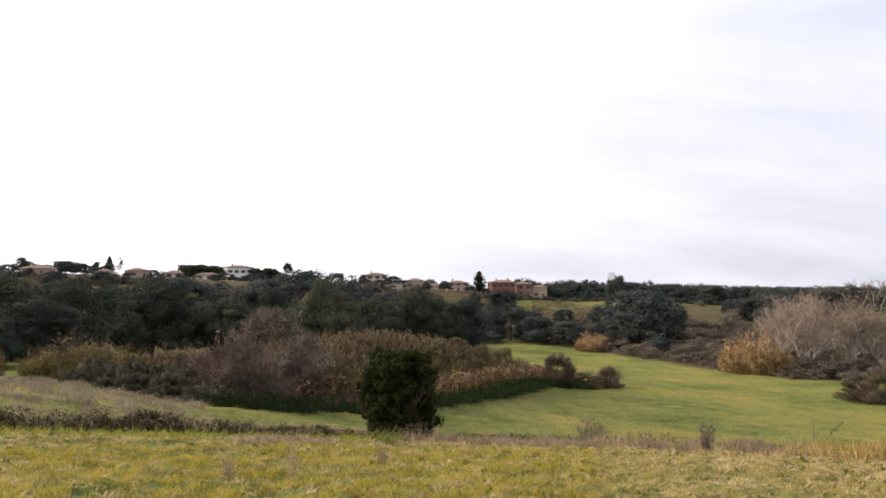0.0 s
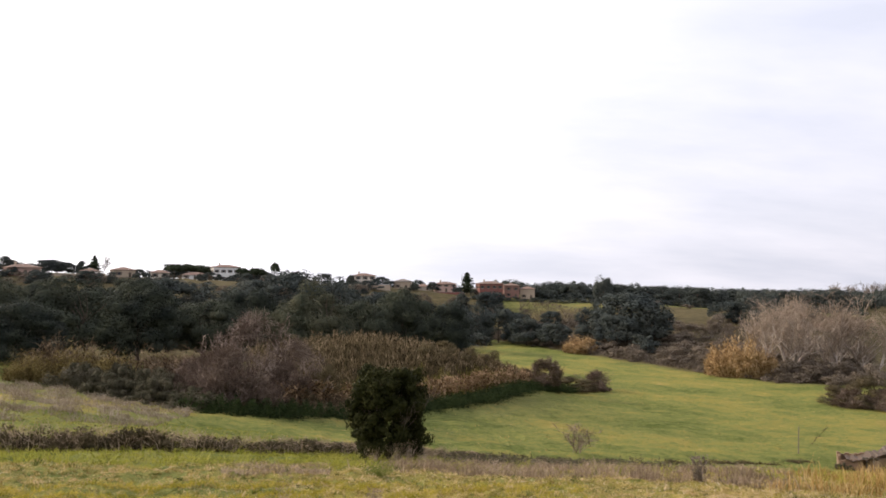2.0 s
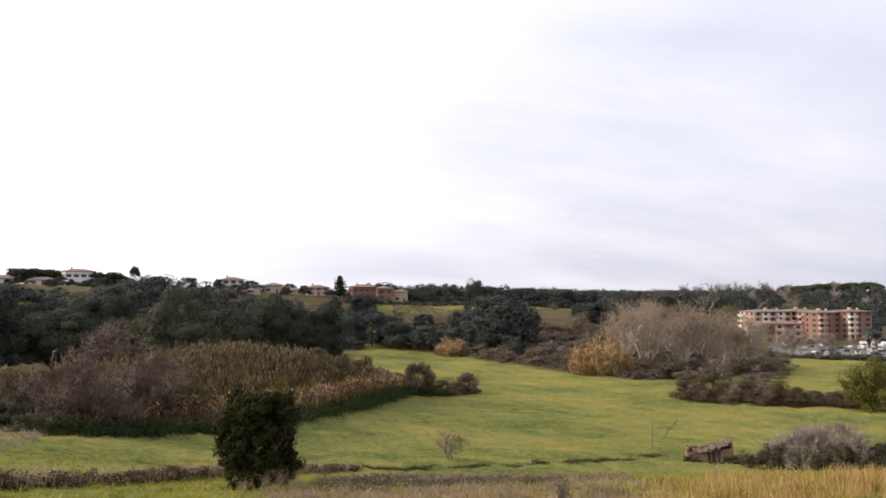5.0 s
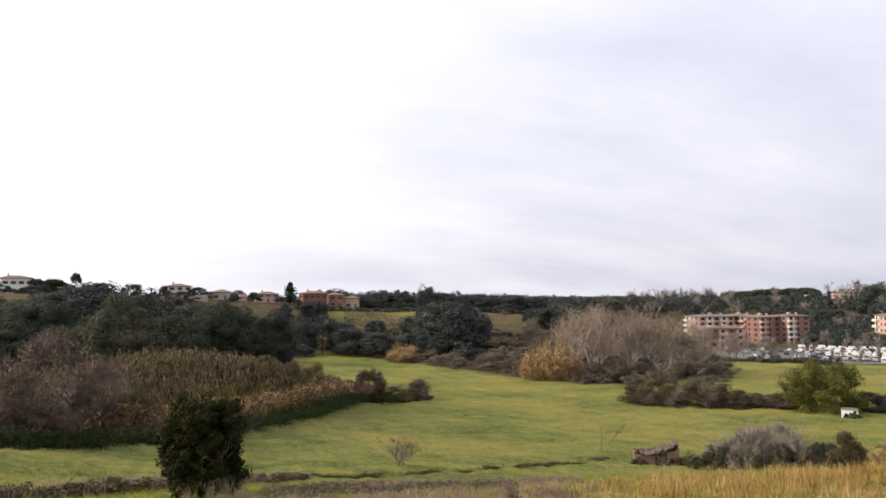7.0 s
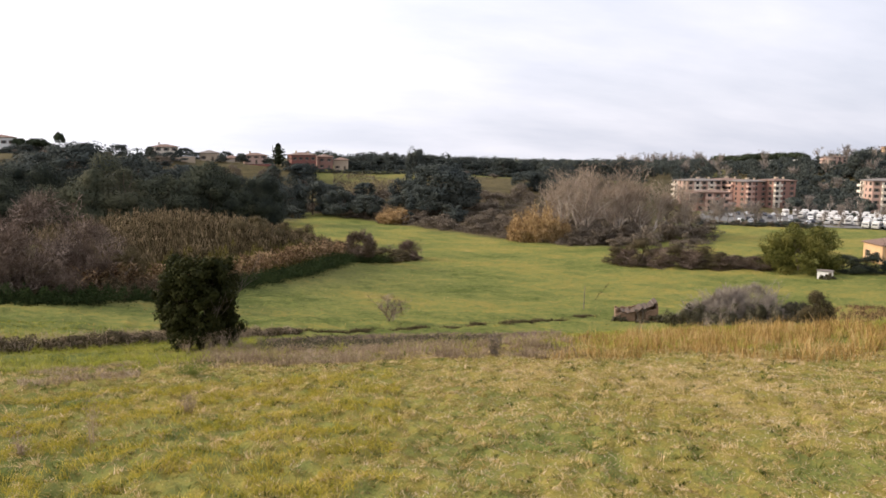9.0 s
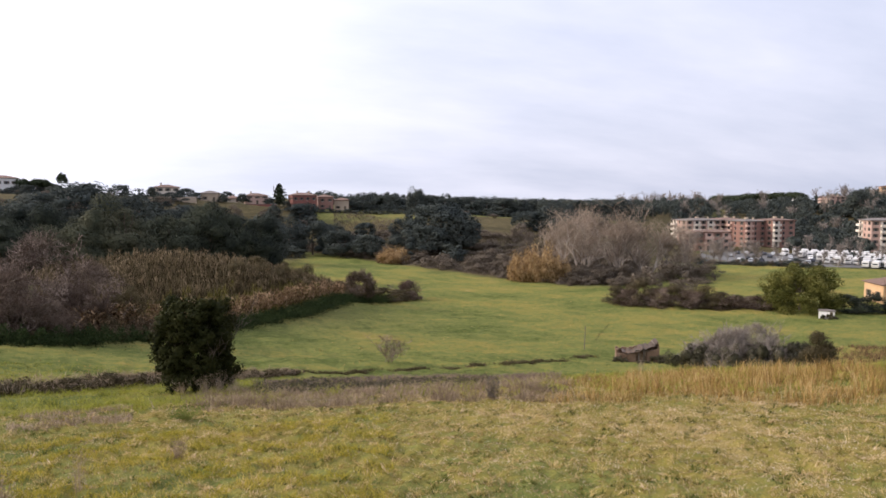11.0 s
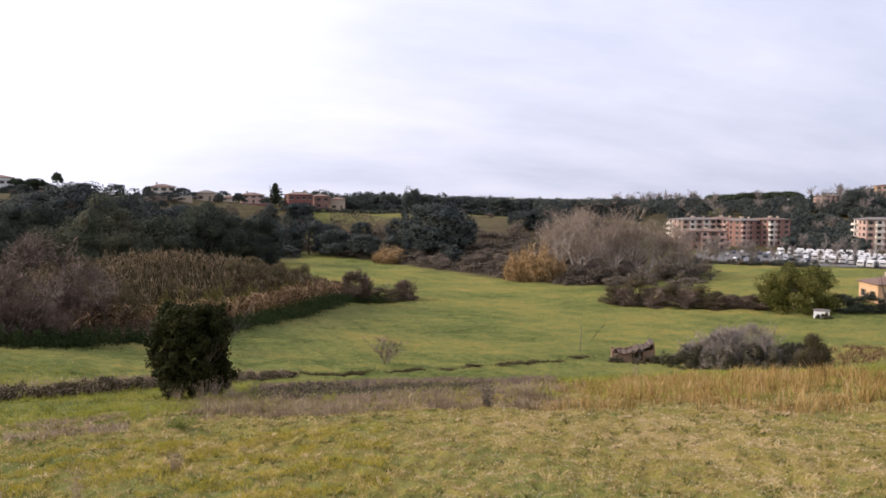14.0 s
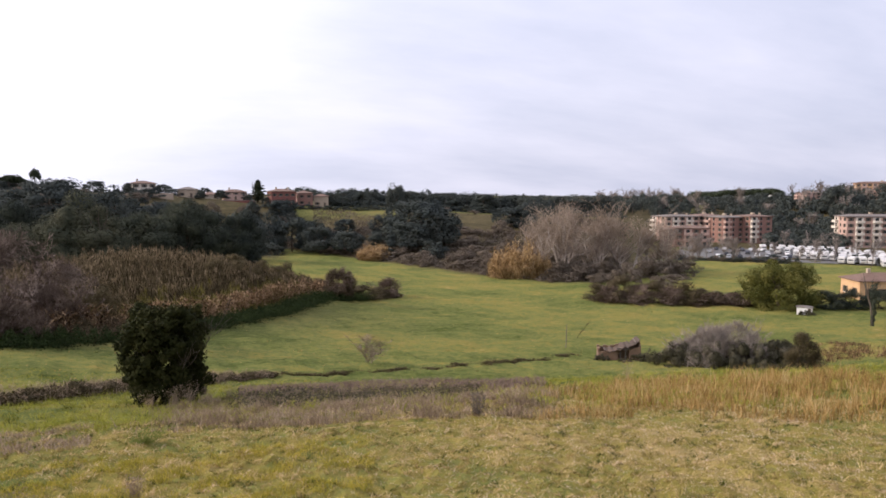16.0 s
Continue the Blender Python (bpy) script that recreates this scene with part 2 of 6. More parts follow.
M_MAUVE = foliage("mauve_twigs", [(0.045, 0.031, 0.024), (0.098, 0.07, 0.054), (0.165, 0.122, 0.095), (0.28, 0.215, 0.17)], 0.35, 0.0, 0.85, each=0.5, spread=1.8)
M_PALETWIG = foliage("pale_limbs", [(0.16, 0.13, 0.105), (0.26, 0.215, 0.178), (0.37, 0.315, 0.265), (0.48, 0.42, 0.365)], 0.4, 0.0, 0.85, each=0.5)
M_GREYTWIG = foliage("grey_twigs", [(0.095, 0.08, 0.07), (0.18, 0.152, 0.132), (0.28, 0.24, 0.21), (0.39, 0.345, 0.31)], 0.25, 0.0, 0.8, each=0.5)
M_POPLAR = foliage("poplar_twigs", [(0.14, 0.104, 0.079), (0.235, 0.182, 0.14), (0.345, 0.277, 0.218), (0.46, 0.385, 0.31)], 0.1, 0.0, 0.8)
M_REED = foliage("reed_leaves", [(0.026, 0.021, 0.012), (0.064, 0.05, 0.027), (0.125, 0.098, 0.053), (0.24, 0.19, 0.108)], 0.3, 0.2, each=0.8)
M_REEDGREEN = foliage("green_reed_leaves", [(0.04, 0.036, 0.01), (0.095, 0.085, 0.022), (0.165, 0.142, 0.04), (0.28, 0.225, 0.085)], 0.4, 0.25, each=0.8)
M_PLUME = foliage("reed_plume", [(0.1, 0.073, 0.043), (0.185, 0.138, 0.084), (0.29, 0.225, 0.145)], 0.3, 0.3, each=0.6)
M_DEAD = foliage("dead_leaves", [(0.035, 0.02, 0.011), (0.1, 0.062, 0.033), (0.25, 0.16, 0.088), (0.44, 0.31, 0.19)], 0.9, 0.2, each=0.8)
M_GOLD = foliage("golden_leaves", [(0.12, 0.072, 0.034), (0.29, 0.19, 0.088), (0.48, 0.335, 0.17), (0.63, 0.475, 0.285)], 0.5, 0.25, each=0.7)
M_OCHRE = foliage("ochre_leaves", [(0.045, 0.035, 0.015), (0.105, 0.08, 0.031), (0.19, 0.147, 0.056), (0.3, 0.235, 0.1)], 0.35, 0.2, each=0.6)
M_RUSTCANE = foliage("rusty_cane", [(0.024, 0.017, 0.01), (0.068, 0.048, 0.029), (0.14, 0.102, 0.064), (0.26, 0.195, 0.13)], 0.5, 0.2, each=0.7)
M_BARK = surface("bark", (0.05, 0.038, 0.028), (0.13, 0.1, 0.075), 3, 0.9, 0.6)
M_GLASS = glass()
M_WALL_PEACH = surface("peach_render", (0.4, 0.265, 0.215), (0.52, 0.36, 0.295), 0.3, 0.9, 0.1, 3)
M_WALL_TERRA = surface("terracotta_render", (0.2, 0.105, 0.085), (0.29, 0.16, 0.125), 0.3, 0.9, 0.1, 3)
M_WALL_CREAM = surface("cream_render", (0.55, 0.49, 0.41), (0.7, 0.63, 0.54), 0.3, 0.9, 0.1, 3)
M_WALL_WHITE = surface("white_render", (0.66, 0.65, 0.62), (0.8, 0.79, 0.76), 0.3, 0.9, 0.1, 3)
M_WALL_RED = surface("red_brick", (0.15, 0.055, 0.045), (0.23, 0.09, 0.07), 0.4, 0.9, 0.2, 6)
M_WALL_TAN = surface("tan_render", (0.34, 0.27, 0.2), (0.46, 0.37, 0.28), 0.3, 0.9, 0.1, 3)
M_WALL_ORANGE = surface("orange_render", (0.46, 0.28, 0.15), (0.6, 0.4, 0.23), 0.4, 0.9, 0.1, 3)
M_TILE = surface("roof_tiles", (0.12, 0.072, 0.052), (0.21, 0.13, 0.098), 0.8, 0.85, 0.5, 6)
M_GREYROOF = surface("grey_roof", (0.1, 0.083, 0.073), (0.18, 0.152, 0.135), 0.5, 0.85, 0.2, 6)
M_CONCRETE = surface("concrete", (0.3, 0.28, 0.25), (0.44, 0.41, 0.37), 0.5, 0.9, 0.2, 8)
M_ASPHALT = surface("asphalt", (0.08, 0.078, 0.077), (0.15, 0.145, 0.14), 0.3, 0.9, 0.3, 10)
M_FRAME = surface("window_frame", (0.09, 0.06, 0.04), (0.16, 0.11, 0.08), 2, 0.7, 0.0)
M_SHUTTER = surface("shutter", (0.07, 0.05, 0.035), (0.12, 0.09, 0.06), 2, 0.7, 0.0)
M_WHITE = surface("white_paint", (0.72, 0.72, 0.72), (0.84, 0.84, 0.83), 1, 0.35, 0.0)
M_OFFWHITE = surface("weathered_white", (0.46, 0.45, 0.44), (0.62, 0.61, 0.6), 0.4, 0.5, 0.0)
M_SILVER = surface("silver_paint", (0.32, 0.33, 0.35), (0.45, 0.46, 0.48), 1, 0.3, 0.0)
M_DARKCAR = surface("dark_paint", (0.02, 0.022, 0.03), (0.05, 0.05, 0.06), 1, 0.25, 0.0)
M_RUBBER = surface("rubber", (0.015, 0.015, 0.015), (0.03, 0.03, 0.03), 4, 0.8, 0.0)
M_TUFF = surface("crumbling_wall", (0.085, 0.052, 0.033), (0.25, 0.16, 0.1), 1.2, 0.95, 0.8, 9)
M_RUST = surface("rusty_sheet", (0.04, 0.026, 0.018), (0.095, 0.06, 0.038), 1.5, 0.8, 0.3, 7)
M_WOOD = surface("grey_wood", (0.09, 0.075, 0.06), (0.18, 0.15, 0.12), 4, 0.9, 0.4)

# ---- mesh helpers ----
def mesh_data(name, verts, faces, mat, smooth=False):
    """A mesh from arrays of places and of equal-sided faces."""
    verts, faces = np.asarray(verts, dtype=np.float32), np.asarray(faces, dtype=np.int32)
    me = bpy.data.meshes.new(name)
    me.vertices.add(len(verts))
    me.vertices.foreach_set("co", verts.ravel())
    k = faces.shape[1]
    me.loops.add(faces.size)
    me.loops.foreach_set("vertex_index", faces.ravel())
    me.polygons.add(len(faces))
    me.polygons.foreach_set("loop_start", np.arange(0, faces.size, k, dtype=np.int32))
    me.polygons.foreach_set("use_smooth", np.full(len(faces), smooth))
    me.update(calc_edges=True)
    me.materials.append(mat)
    return me


def part(name, data, parent=None, label="", kind=""):
    """One mesh object, under its thing when one is given. data: a mesh, or a bmesh with its material."""
    if isinstance(data, tuple):
        bm, mat = data
        me = bpy.data.meshes.new(name)
        bm.to_mesh(me)
        bm.free()
        me.materials.append(mat)
        data = me
    ob = new(name, data)
    if parent:
        ob.parent = parent
    return tagged(ob, label, kind=kind)


def thing(name, label, category, m=None, group=""):
    ob = new(name)
    ob.empty_display_size = 0.3
    if m is not None:
        ob.matrix_basis = m
    return tagged(ob, label, category, group)


def box_into(bm, x0, x1, y0, y1, z0, z1):
    v = [bm.verts.new(p) for p in ((x0, y0, z0), (x1, y0, z0), (x1, y1, z0), (x0, y1, z0), (x0, y0, z1), (x1, y0, z1), (x1, y1, z1), (x0, y1, z1))]
    for f in ((3, 2, 1, 0), (4, 5, 6, 7), (0, 1, 5, 4), (1, 2, 6, 5), (2, 3, 7, 6), (3, 0, 4, 7)):
        bm.faces.new([v[i] for i in f])


def box(*size):
    bm = bmesh.new()
    box_into(bm, *size)
    return bm


# ---- the land ----
PROFILE = ((-200, -40, 0, 8.5, 17, 22, 29, 40, 60, 85, 113, 150, 200, 400), (6, 1.6, 0, -0.95, -2.1, -3.2, -4.75, -7.3, -12, -15, -16.5, -18.5, -20.5, -23))
FALL_LEFT = ((0, 17, 29, 40, 60, 85, 150, 250), (0, -0.02, -0.03, -0.06, -0.15, -0.14, -0.1, -0.05))
FALL_RIGHT = ((0, 17, 29, 40, 60, 110, 200, 300), (0, -0.02, -0.03, -0.05, -0.09, -0.1, -0.06, -0.02))
BANK_FOOT = ((-60, -20, -8, 2, 4, 11.7, 19, 25.7, 31, 35, 60), (130, 140, 190, 320, 322, 262, 224, 207, 210, 400, 420))
BANK_TOP = ((-60, 0, 10, 20, 30, 35, 60), (330, 400, 400, 380, 420, 560, 560))
RIDGE = ((-60, -30, -15, -5, 2, 7, 15, 20, 30, 36, 45, 60), (11, 7.5, 3.5, 1.7, -2.2, -5, -7, -9, -11, -8, -3, 0))
VALLEY = -23.5


def ease(a, b, v):
    k = np.clip((v - a) / (b - a), 0, 1)
    return k * k * (3 - 2 * k)


def swell(x, y, length, seed):
    """Soft unevenness, about -1 to 1, by crossing waves."""
    r = np.random.RandomState(seed)
    out = 0
    for i in range(7):
        a, k = r.uniform(0, 6.28), 6.28 / length * r.uniform(0.6, 1.7)
        out = out + np.sin((x * math.cos(a) + y * math.sin(a)) * k + r.uniform(0, 6.28))
    return out / 3.2


def ground_z(x, y):
    x, y = np.asarray(x, dtype=float), np.asarray(y, dtype=float)
    prof = (np.interp(y * 0.93, *PROFILE) + 2 * np.interp(y, *PROFILE) + np.interp(y * 1.07, *PROFILE)) / 4
    fall = np.where(x < 0, np.interp(y, *FALL_LEFT), np.interp(y, *FALL_RIGHT))
    s = prof + fall * 70 * np.tanh(x / 70)
    s = VALLEY + 2 * np.log1p(np.exp(np.minimum(40, (s - VALLEY) / 2)))
    r, az = np.hypot(x, y), np.clip(np.degrees(np.arctan2(x, y)), -60, 60)
    up = ease(np.interp(az, *BANK_FOOT), np.interp(az, *BANK_TOP), r) * ease(-40, 60, y)
    s = s + (np.interp(az, *RIDGE) - s) * up
    s = s - 14 * ease(620, 1600, r) * ease(-200, 100, y)
    s = s + 4.5 * np.exp(-((x + 8) ** 2 + (y - 146) ** 2) / 650)
    s = s + 0.05 * swell(x, y, 2.6, 3) * ease(90, 20, r) + 0.04 * swell(x, y, 1.1, 16) * ease(16, 21, r) * ease(70, 45, r) + 0.14 * swell(x, y, 11, 5) * ease(6, 40, r) + 0.03 * (swell(x, y, 0.4, 9) + swell(x, y, 0.75, 10)) * ease(40, 12, r) + (0.1 * swell(x, y, 2.4, 14) + 0.1 * swell(x, y, 5.5, 15)) * ease(25, 60, r) * ease(330, 200, r)
    return s


def gz(x, y):
    return float(ground_z(x, y))


def on_ground(x, y, rz=0.0, sx=1.0, sy=1.0, sz=1.0, sink=0.0):
    return Matrix.Translation((x, y, gz(x, y) - sink)) @ Matrix.Rotation(radians(rz), 4, "Z") @ Matrix.Diagonal((sx, sy, sz, 1))


def make_ground():
    az = np.radians(np.concatenate([np.arange(-48, 66, 0.4), np.arange(66, 312, 4.0)]))
    rad = np.concatenate([[0.4, 0.8, 1.3, 1.9, 2.5, 3.1], 3.6 * 1.0095 ** np.arange(0, 195), 22.8 * 1.0125 ** np.arange(0, 190), 241.5 * 1.024 ** np.arange(0, 125)])
    a, r = np.meshgrid(az, rad)
    x, y = r * np.sin(a), r * np.cos(a)
    verts = np.stack([x, y, ground_z(x, y)], -1).reshape(-1, 3)
    n, m = len(az), len(rad)
    i, j = np.meshgrid(np.arange(n), np.arange(m - 1))
    i2 = (i + 1) % n
    faces = np.stack([j * n + i, (j + 1) * n + i, (j + 1) * n + i2, j * n + i2], -1).reshape(-1, 4)
    # the middle, under the camera
    mid = len(verts)
    verts = np.vstack([verts, [[0, 0, gz(0, 0)]]])
    k = np.arange(n)
    cap = np.stack([np.full(n, mid), np.full(n, mid), k, (k + 1) % n], -1)
    me = mesh_data("ground", verts, faces[:, ::-1], M_GROUND, True)
    bm = bmesh.new()
    bm.from_mesh(me)
    bm.verts.ensure_lookup_table()
    for c in cap:
        bm.faces.new([bm.verts[int(c[0])], bm.verts[int(c[3])], bm.verts[int(c[2])]])
    bmesh.ops.recalc_face_normals(bm, faces=bm.faces)
    bm.to_mesh(me)
    bm.free()
    x, y = verts[:, 0], verts[:, 1]
    r, azd = np.hypot(x, y), np.degrees(np.arctan2(x, y))
    dry = ease(34, 16, r) * np.interp(x, (-9, 1, 9), (0.2, 0.3, 0.46)) - 0.12 * ease(40, 70, r) + 0.08 * ease(140, 300, r)
    dry = dry + 0.1 * ease(2, 10, x) * ease(26, 14, r)
    dry = dry + 0.4 * np.exp(-(((x + 34) / 12) ** 2 + ((y - 66) / 14) ** 2) ** 2)
    dry = dry + 0.2 * ease(5, 60, x) * ease(60, 110, r) * ease(320, 230, r)
    dry = np.clip(dry + 0.15 * swell(x, y, 6, 21), -0.3, 1.3)
    foot = np.interp(np.clip(azd, -60, 60), *BANK_FOOT)
    scrub = ease(-6, 4, r - foot) * ease(8, -25, r - np.interp(np.clip(azd, -60, 60), *BANK_TOP) * 0.93)
    scrub = np.maximum(scrub, ease(5.6, 3.6, azd) * ease(255, 285, r) * (y > 0))
    scrub = np.maximum(scrub, 0.85 * ease(-7, -11, azd) * ease(235, 265, r) * (y > 0))
    scrub = np.maximum(scrub, ease(34, 38, azd) * ease(292, 300, r))
    scrub = np.maximum(scrub, np.exp(-((x + 8) ** 2 + (y - 135) ** 2) / 700))
    scrub = np.maximum(scrub, np.exp(-(((x + 24) / 13) ** 2 + ((y - 86) / 9) ** 2) ** 2))
    scrub = np.maximum(scrub, 0.4 * ease(300, 345, r) * ease(-2, 2, azd) * ease(36, 32, azd))
    scrub = np.maximum(scrub, ease(13, 17, azd) * ease(33, 29, azd) * ease(225, 250, r) * ease(402, 390, r))
    scrub = np.maximum(scrub, ease(28.5, 30.5, azd) * ease(36, 34.5, azd) * ease(294, 306, r) * (y > 0))
    for name, vals in (("dry", dry), ("scrub", np.clip(scrub, 0, 1))):
        at = me.attributes.new(name, "FLOAT", "POINT")
        at.data.foreach_set("value", vals.astype(np.float32))
    ground = new("ground", me)
    tagged(ground, "grassy meadow slope and valley, green with straw-yellow patches", "ground", kind="structure")
    return ground


make_ground()


# ---- grass, stalks, leaves, twigs as arrays ----
def blades(x, y, z, height, width, lean, rs, comb=None):
    """Bent blades of two pieces standing at the given places; comb: the ways they bend, else any way."""
    n = len(x)
    a, b = rs.uniform(0, 6.283, n), rs.uniform(0, 6.283, n)
    if comb is not None:
        b = comb
    side = np.stack([np.cos(a), np.sin(a), np.zeros(n)], 1) * (width / 2)[:, None]
    tilt = np.stack([np.cos(b), np.sin(b), np.zeros(n)], 1) * (height * lean)[:, None]
    base = np.stack([x, y, z - 0.02], 1)
    up = np.stack([np.zeros(n), np.zeros(n), height], 1)
    mid, tip = base + 0.55 * up + 0.3 * tilt, base + up * 0.97 + tilt
    v = np.stack([base - side, base + side, mid + 0.8 * side, mid - 0.8 * side, tip + 0.12 * side, tip - 0.12 * side], 1).reshape(-1, 3)
    o = np.arange(n)[:, None] * 6
    f = np.concatenate([o + [0, 1, 2, 3], o + [3, 2, 4, 5]], 1).reshape(-1, 4)
    return v, f


def leaf_quads(p, size, rs, up=0.35, stretch=1.5):
    """One small leaf-shaped face at each place, turned at random, or mostly outwards where p also brings the ways out."""
    out = 0
    if isinstance(p, tuple):
        p, out = p
    n = len(p)
    nrm = rs.normal(size=(n, 3)) * (1 if np.isscalar(out) else 0.3) + [0, 0, up] + 1.4 * out
    nrm /= np.linalg.norm(nrm, axis=1)[:, None]
    t = np.cross(nrm, rs.normal(size=(n, 3)))
    t /= np.linalg.norm(t, axis=1)[:, None]
    b = np.cross(nrm, t)
    s = size * rs.uniform(0.6, 1.3, n)[:, None]
    t, b = t * s * stretch * 0.5, b * s * 0.5
    v = np.stack([p - t, p + b - 0.1 * t, p + t, p - b - 0.1 * t], 1).reshape(-1, 3)
    return v, np.arange(4 * n).reshape(n, 4)


def slivers(p, ways, length, width, rs):
    """Thin twig-like faces from each place along its way."""
    n = len(p)
    w = ways / (np.linalg.norm(ways, axis=1)[:, None] + 1e-9)
    t = np.cross(w, rs.normal(size=(n, 3)))
    t *= width / 2 / (np.linalg.norm(t, axis=1)[:, None] + 1e-9)
    end = p + w * (length * rs.uniform(0.5, 1.3, n))[:, None]
    v = np.stack([p - t, p + t, end + 0.35 * t, end - 0.35 * t], 1).reshape(-1, 3)
    return v, np.arange(4 * n).reshape(n, 4)


def tubes(p0, p1, r0, r1, sides=3):
    """Tapered sticks from p0 to p1."""
    p0, p1, r0, r1 = np.array(p0), np.array(p1), np.array(r0)[:, None], np.array(r1)[:, None]
    d = p1 - p0
    d /= np.linalg.norm(d, axis=1)[:, None] + 1e-9
    h = np.where(np.abs(d[:, 2:]) > 0.9, [[1.0, 0, 0]], [[0, 0, 1.0]])
    u = np.cross(d, h)
    u /= np.linalg.norm(u, axis=1)[:, None] + 1e-9
    w = np.cross(d, u)
    v = []
    for p, r in ((p0, r0), (p1, r1)):
        for i in range(sides):
            a = 6.283 * i / sides
            v.append(p + r * (u * math.cos(a) + w * math.sin(a)))
    v = np.stack(v, 1)
    o = np.arange(len(p0))[:, None] * 2 * sides
    f = np.concatenate([o + [i, (i + 1) % sides, sides + (i + 1) % sides, sides + i] for i in range(sides)], 1).reshape(-1, 4)
    return v.reshape(-1, 3), f


def joined(*pieces):
    vs, fs, k = [], [], 0
    for v, f in pieces:
        vs.append(v)
        fs.append(f + k)
        k += len(v)
    return np.concatenate(vs), np.concatenate(fs)


def stuff(name, pieces, mat, label, category):
    v, f = joined(*pieces)
    return tagged(new(name, mesh_data(name, v, f, mat)), label, category, kind="stuff")


# ---- plants ----
def branching(rs, height, spread, levels, splits, r0, start=0.25, droop=0.0, segs=4, lean=0.25, thin=0.01, wiggle=0.13):
    """Sticks of a bare tree: bent trunk or limbs that divide and thin out."""
    p0, p1, a0, a1, tips = [], [], [], [], []

    def grow(base, way, length, r, level):
        p = np.array(base, dtype=float)
        pts = [p]
        w = np.array(way, dtype=float)
        for i in range(segs):
            w = w + rs.normal(size=3) * wiggle + np.array([0, 0, 0.05 - droop * level])
            w /= np.linalg.norm(w)
            q = p + w * length / segs
            ra, rb = r * (1 - 0.75 * i / segs), r * (1 - 0.75 * (i + 1) / segs)
            p0.append(p)
            p1.append(q)
            a0.append(ra)
            a1.append(rb)
            p = q
            pts.append(p)
        if level >= levels:
            tips.append(p)
            return
        n = splits[level]
        for i in range(n):
            k = start + (1 - start) * (i + rs.uniform(0.1, 0.9)) / n if level == 0 else rs.uniform(0.25, 1.0)
            j = min(segs - 1, int(k * segs))
            b = pts[j] + (pts[j + 1] - pts[j]) * (k * segs - j)
            a = rs.uniform(0, 6.283)
            out = np.array([math.cos(a), math.sin(a), 0])
            side = spread * rs.uniform(0.6, 1.3)
            ww = w * (1 - 0.4 * side) + out * side + np.array([0, 0, 0.25])
            ww /= np.linalg.norm(ww)
            grow(b, ww, length * rs.uniform(0.38, 0.62) * (1.15 - 0.45 * k if level == 0 else 1.0), max(r * (1 - 0.75 * k) * 0.6, thin), level + 1)

    a = rs.uniform(0, 6.283)
    grow((0, 0, -0.1), (lean * 0.3 * math.cos(a), lean * 0.3 * math.sin(a), 1), height, r0, 0)
    return p0, p1, a0, a1, tips


def crown_points(rs, blobs, per, shell=0.55):
    """Places on the skins of lumps that make up a crown. blobs: x, y, z, radius, flatness."""
    out, ways = [], []
    for x, y, z, r, flat in blobs:
        d = rs.normal(size=(per, 3))
        d /= np.linalg.norm(d, axis=1)[:, None]
        ways.append(d.copy())
        d *= (r * rs.uniform(shell, 1.08, per))[:, None]
        d[:, 2] *= flat
        out.append(d + [x, y, z])
    return np.concatenate(out), np.concatenate(ways)


def lumps(rs, n, w, h, base, small, big, profile=((0, 0.25, 0.6, 0.85, 1), (0.78, 1.0, 0.92, 0.62, 0.3)), flat=0.85):
    """Lumps that fill an uneven dome w wide, from base up to h, with a given outline."""
    out = []
    for i in range(n):
        r = rs.uniform(small, big)
        level = rs.uniform(0, 1) ** 1.1
        z = base + r * 0.5 + (h - base - r * 1.4) * level
        a, k = rs.uniform(0, 6.283), rs.uniform(0.2, 1) ** 0.5
        wide = max(0.1, w / 2 * np.interp(level, *profile) * (1 + 0.14 * math.sin(2 * a + 7 * level)) - r * 0.75)
        out.append((k * wide * math.cos(a), k * wide * math.sin(a), z, r, flat))
    return out


def dome_lumps(rs, n, w, h):
    """Lumps over the skin of one rounded crown that comes down to the ground."""
    out = []
    while len(out) < n:
        d = rs.normal(size=3)
        d /= np.linalg.norm(d)
        if d[2] < -0.8:
            continue
        if d[2] < 0.2:
            d[:2] *= 0.95 / math.hypot(d[0], d[1])
        r = w / 2 * rs.uniform(0.16, 0.4)
        k = rs.uniform(0.86, 1.1) * (0.92 + 0.1 * math.sin(2.3 * math.atan2(d[1], d[0]) + 4 * d[2]))
        out.append((d[0] * (w / 2 - 0.8 * r) * k, d[1] * (w / 2 - 0.8 * r) * k, h * 0.48 + d[2] * (h * 0.52 - 0.7 * r) * k, r, 0.85))
    return out


KINDS = {}


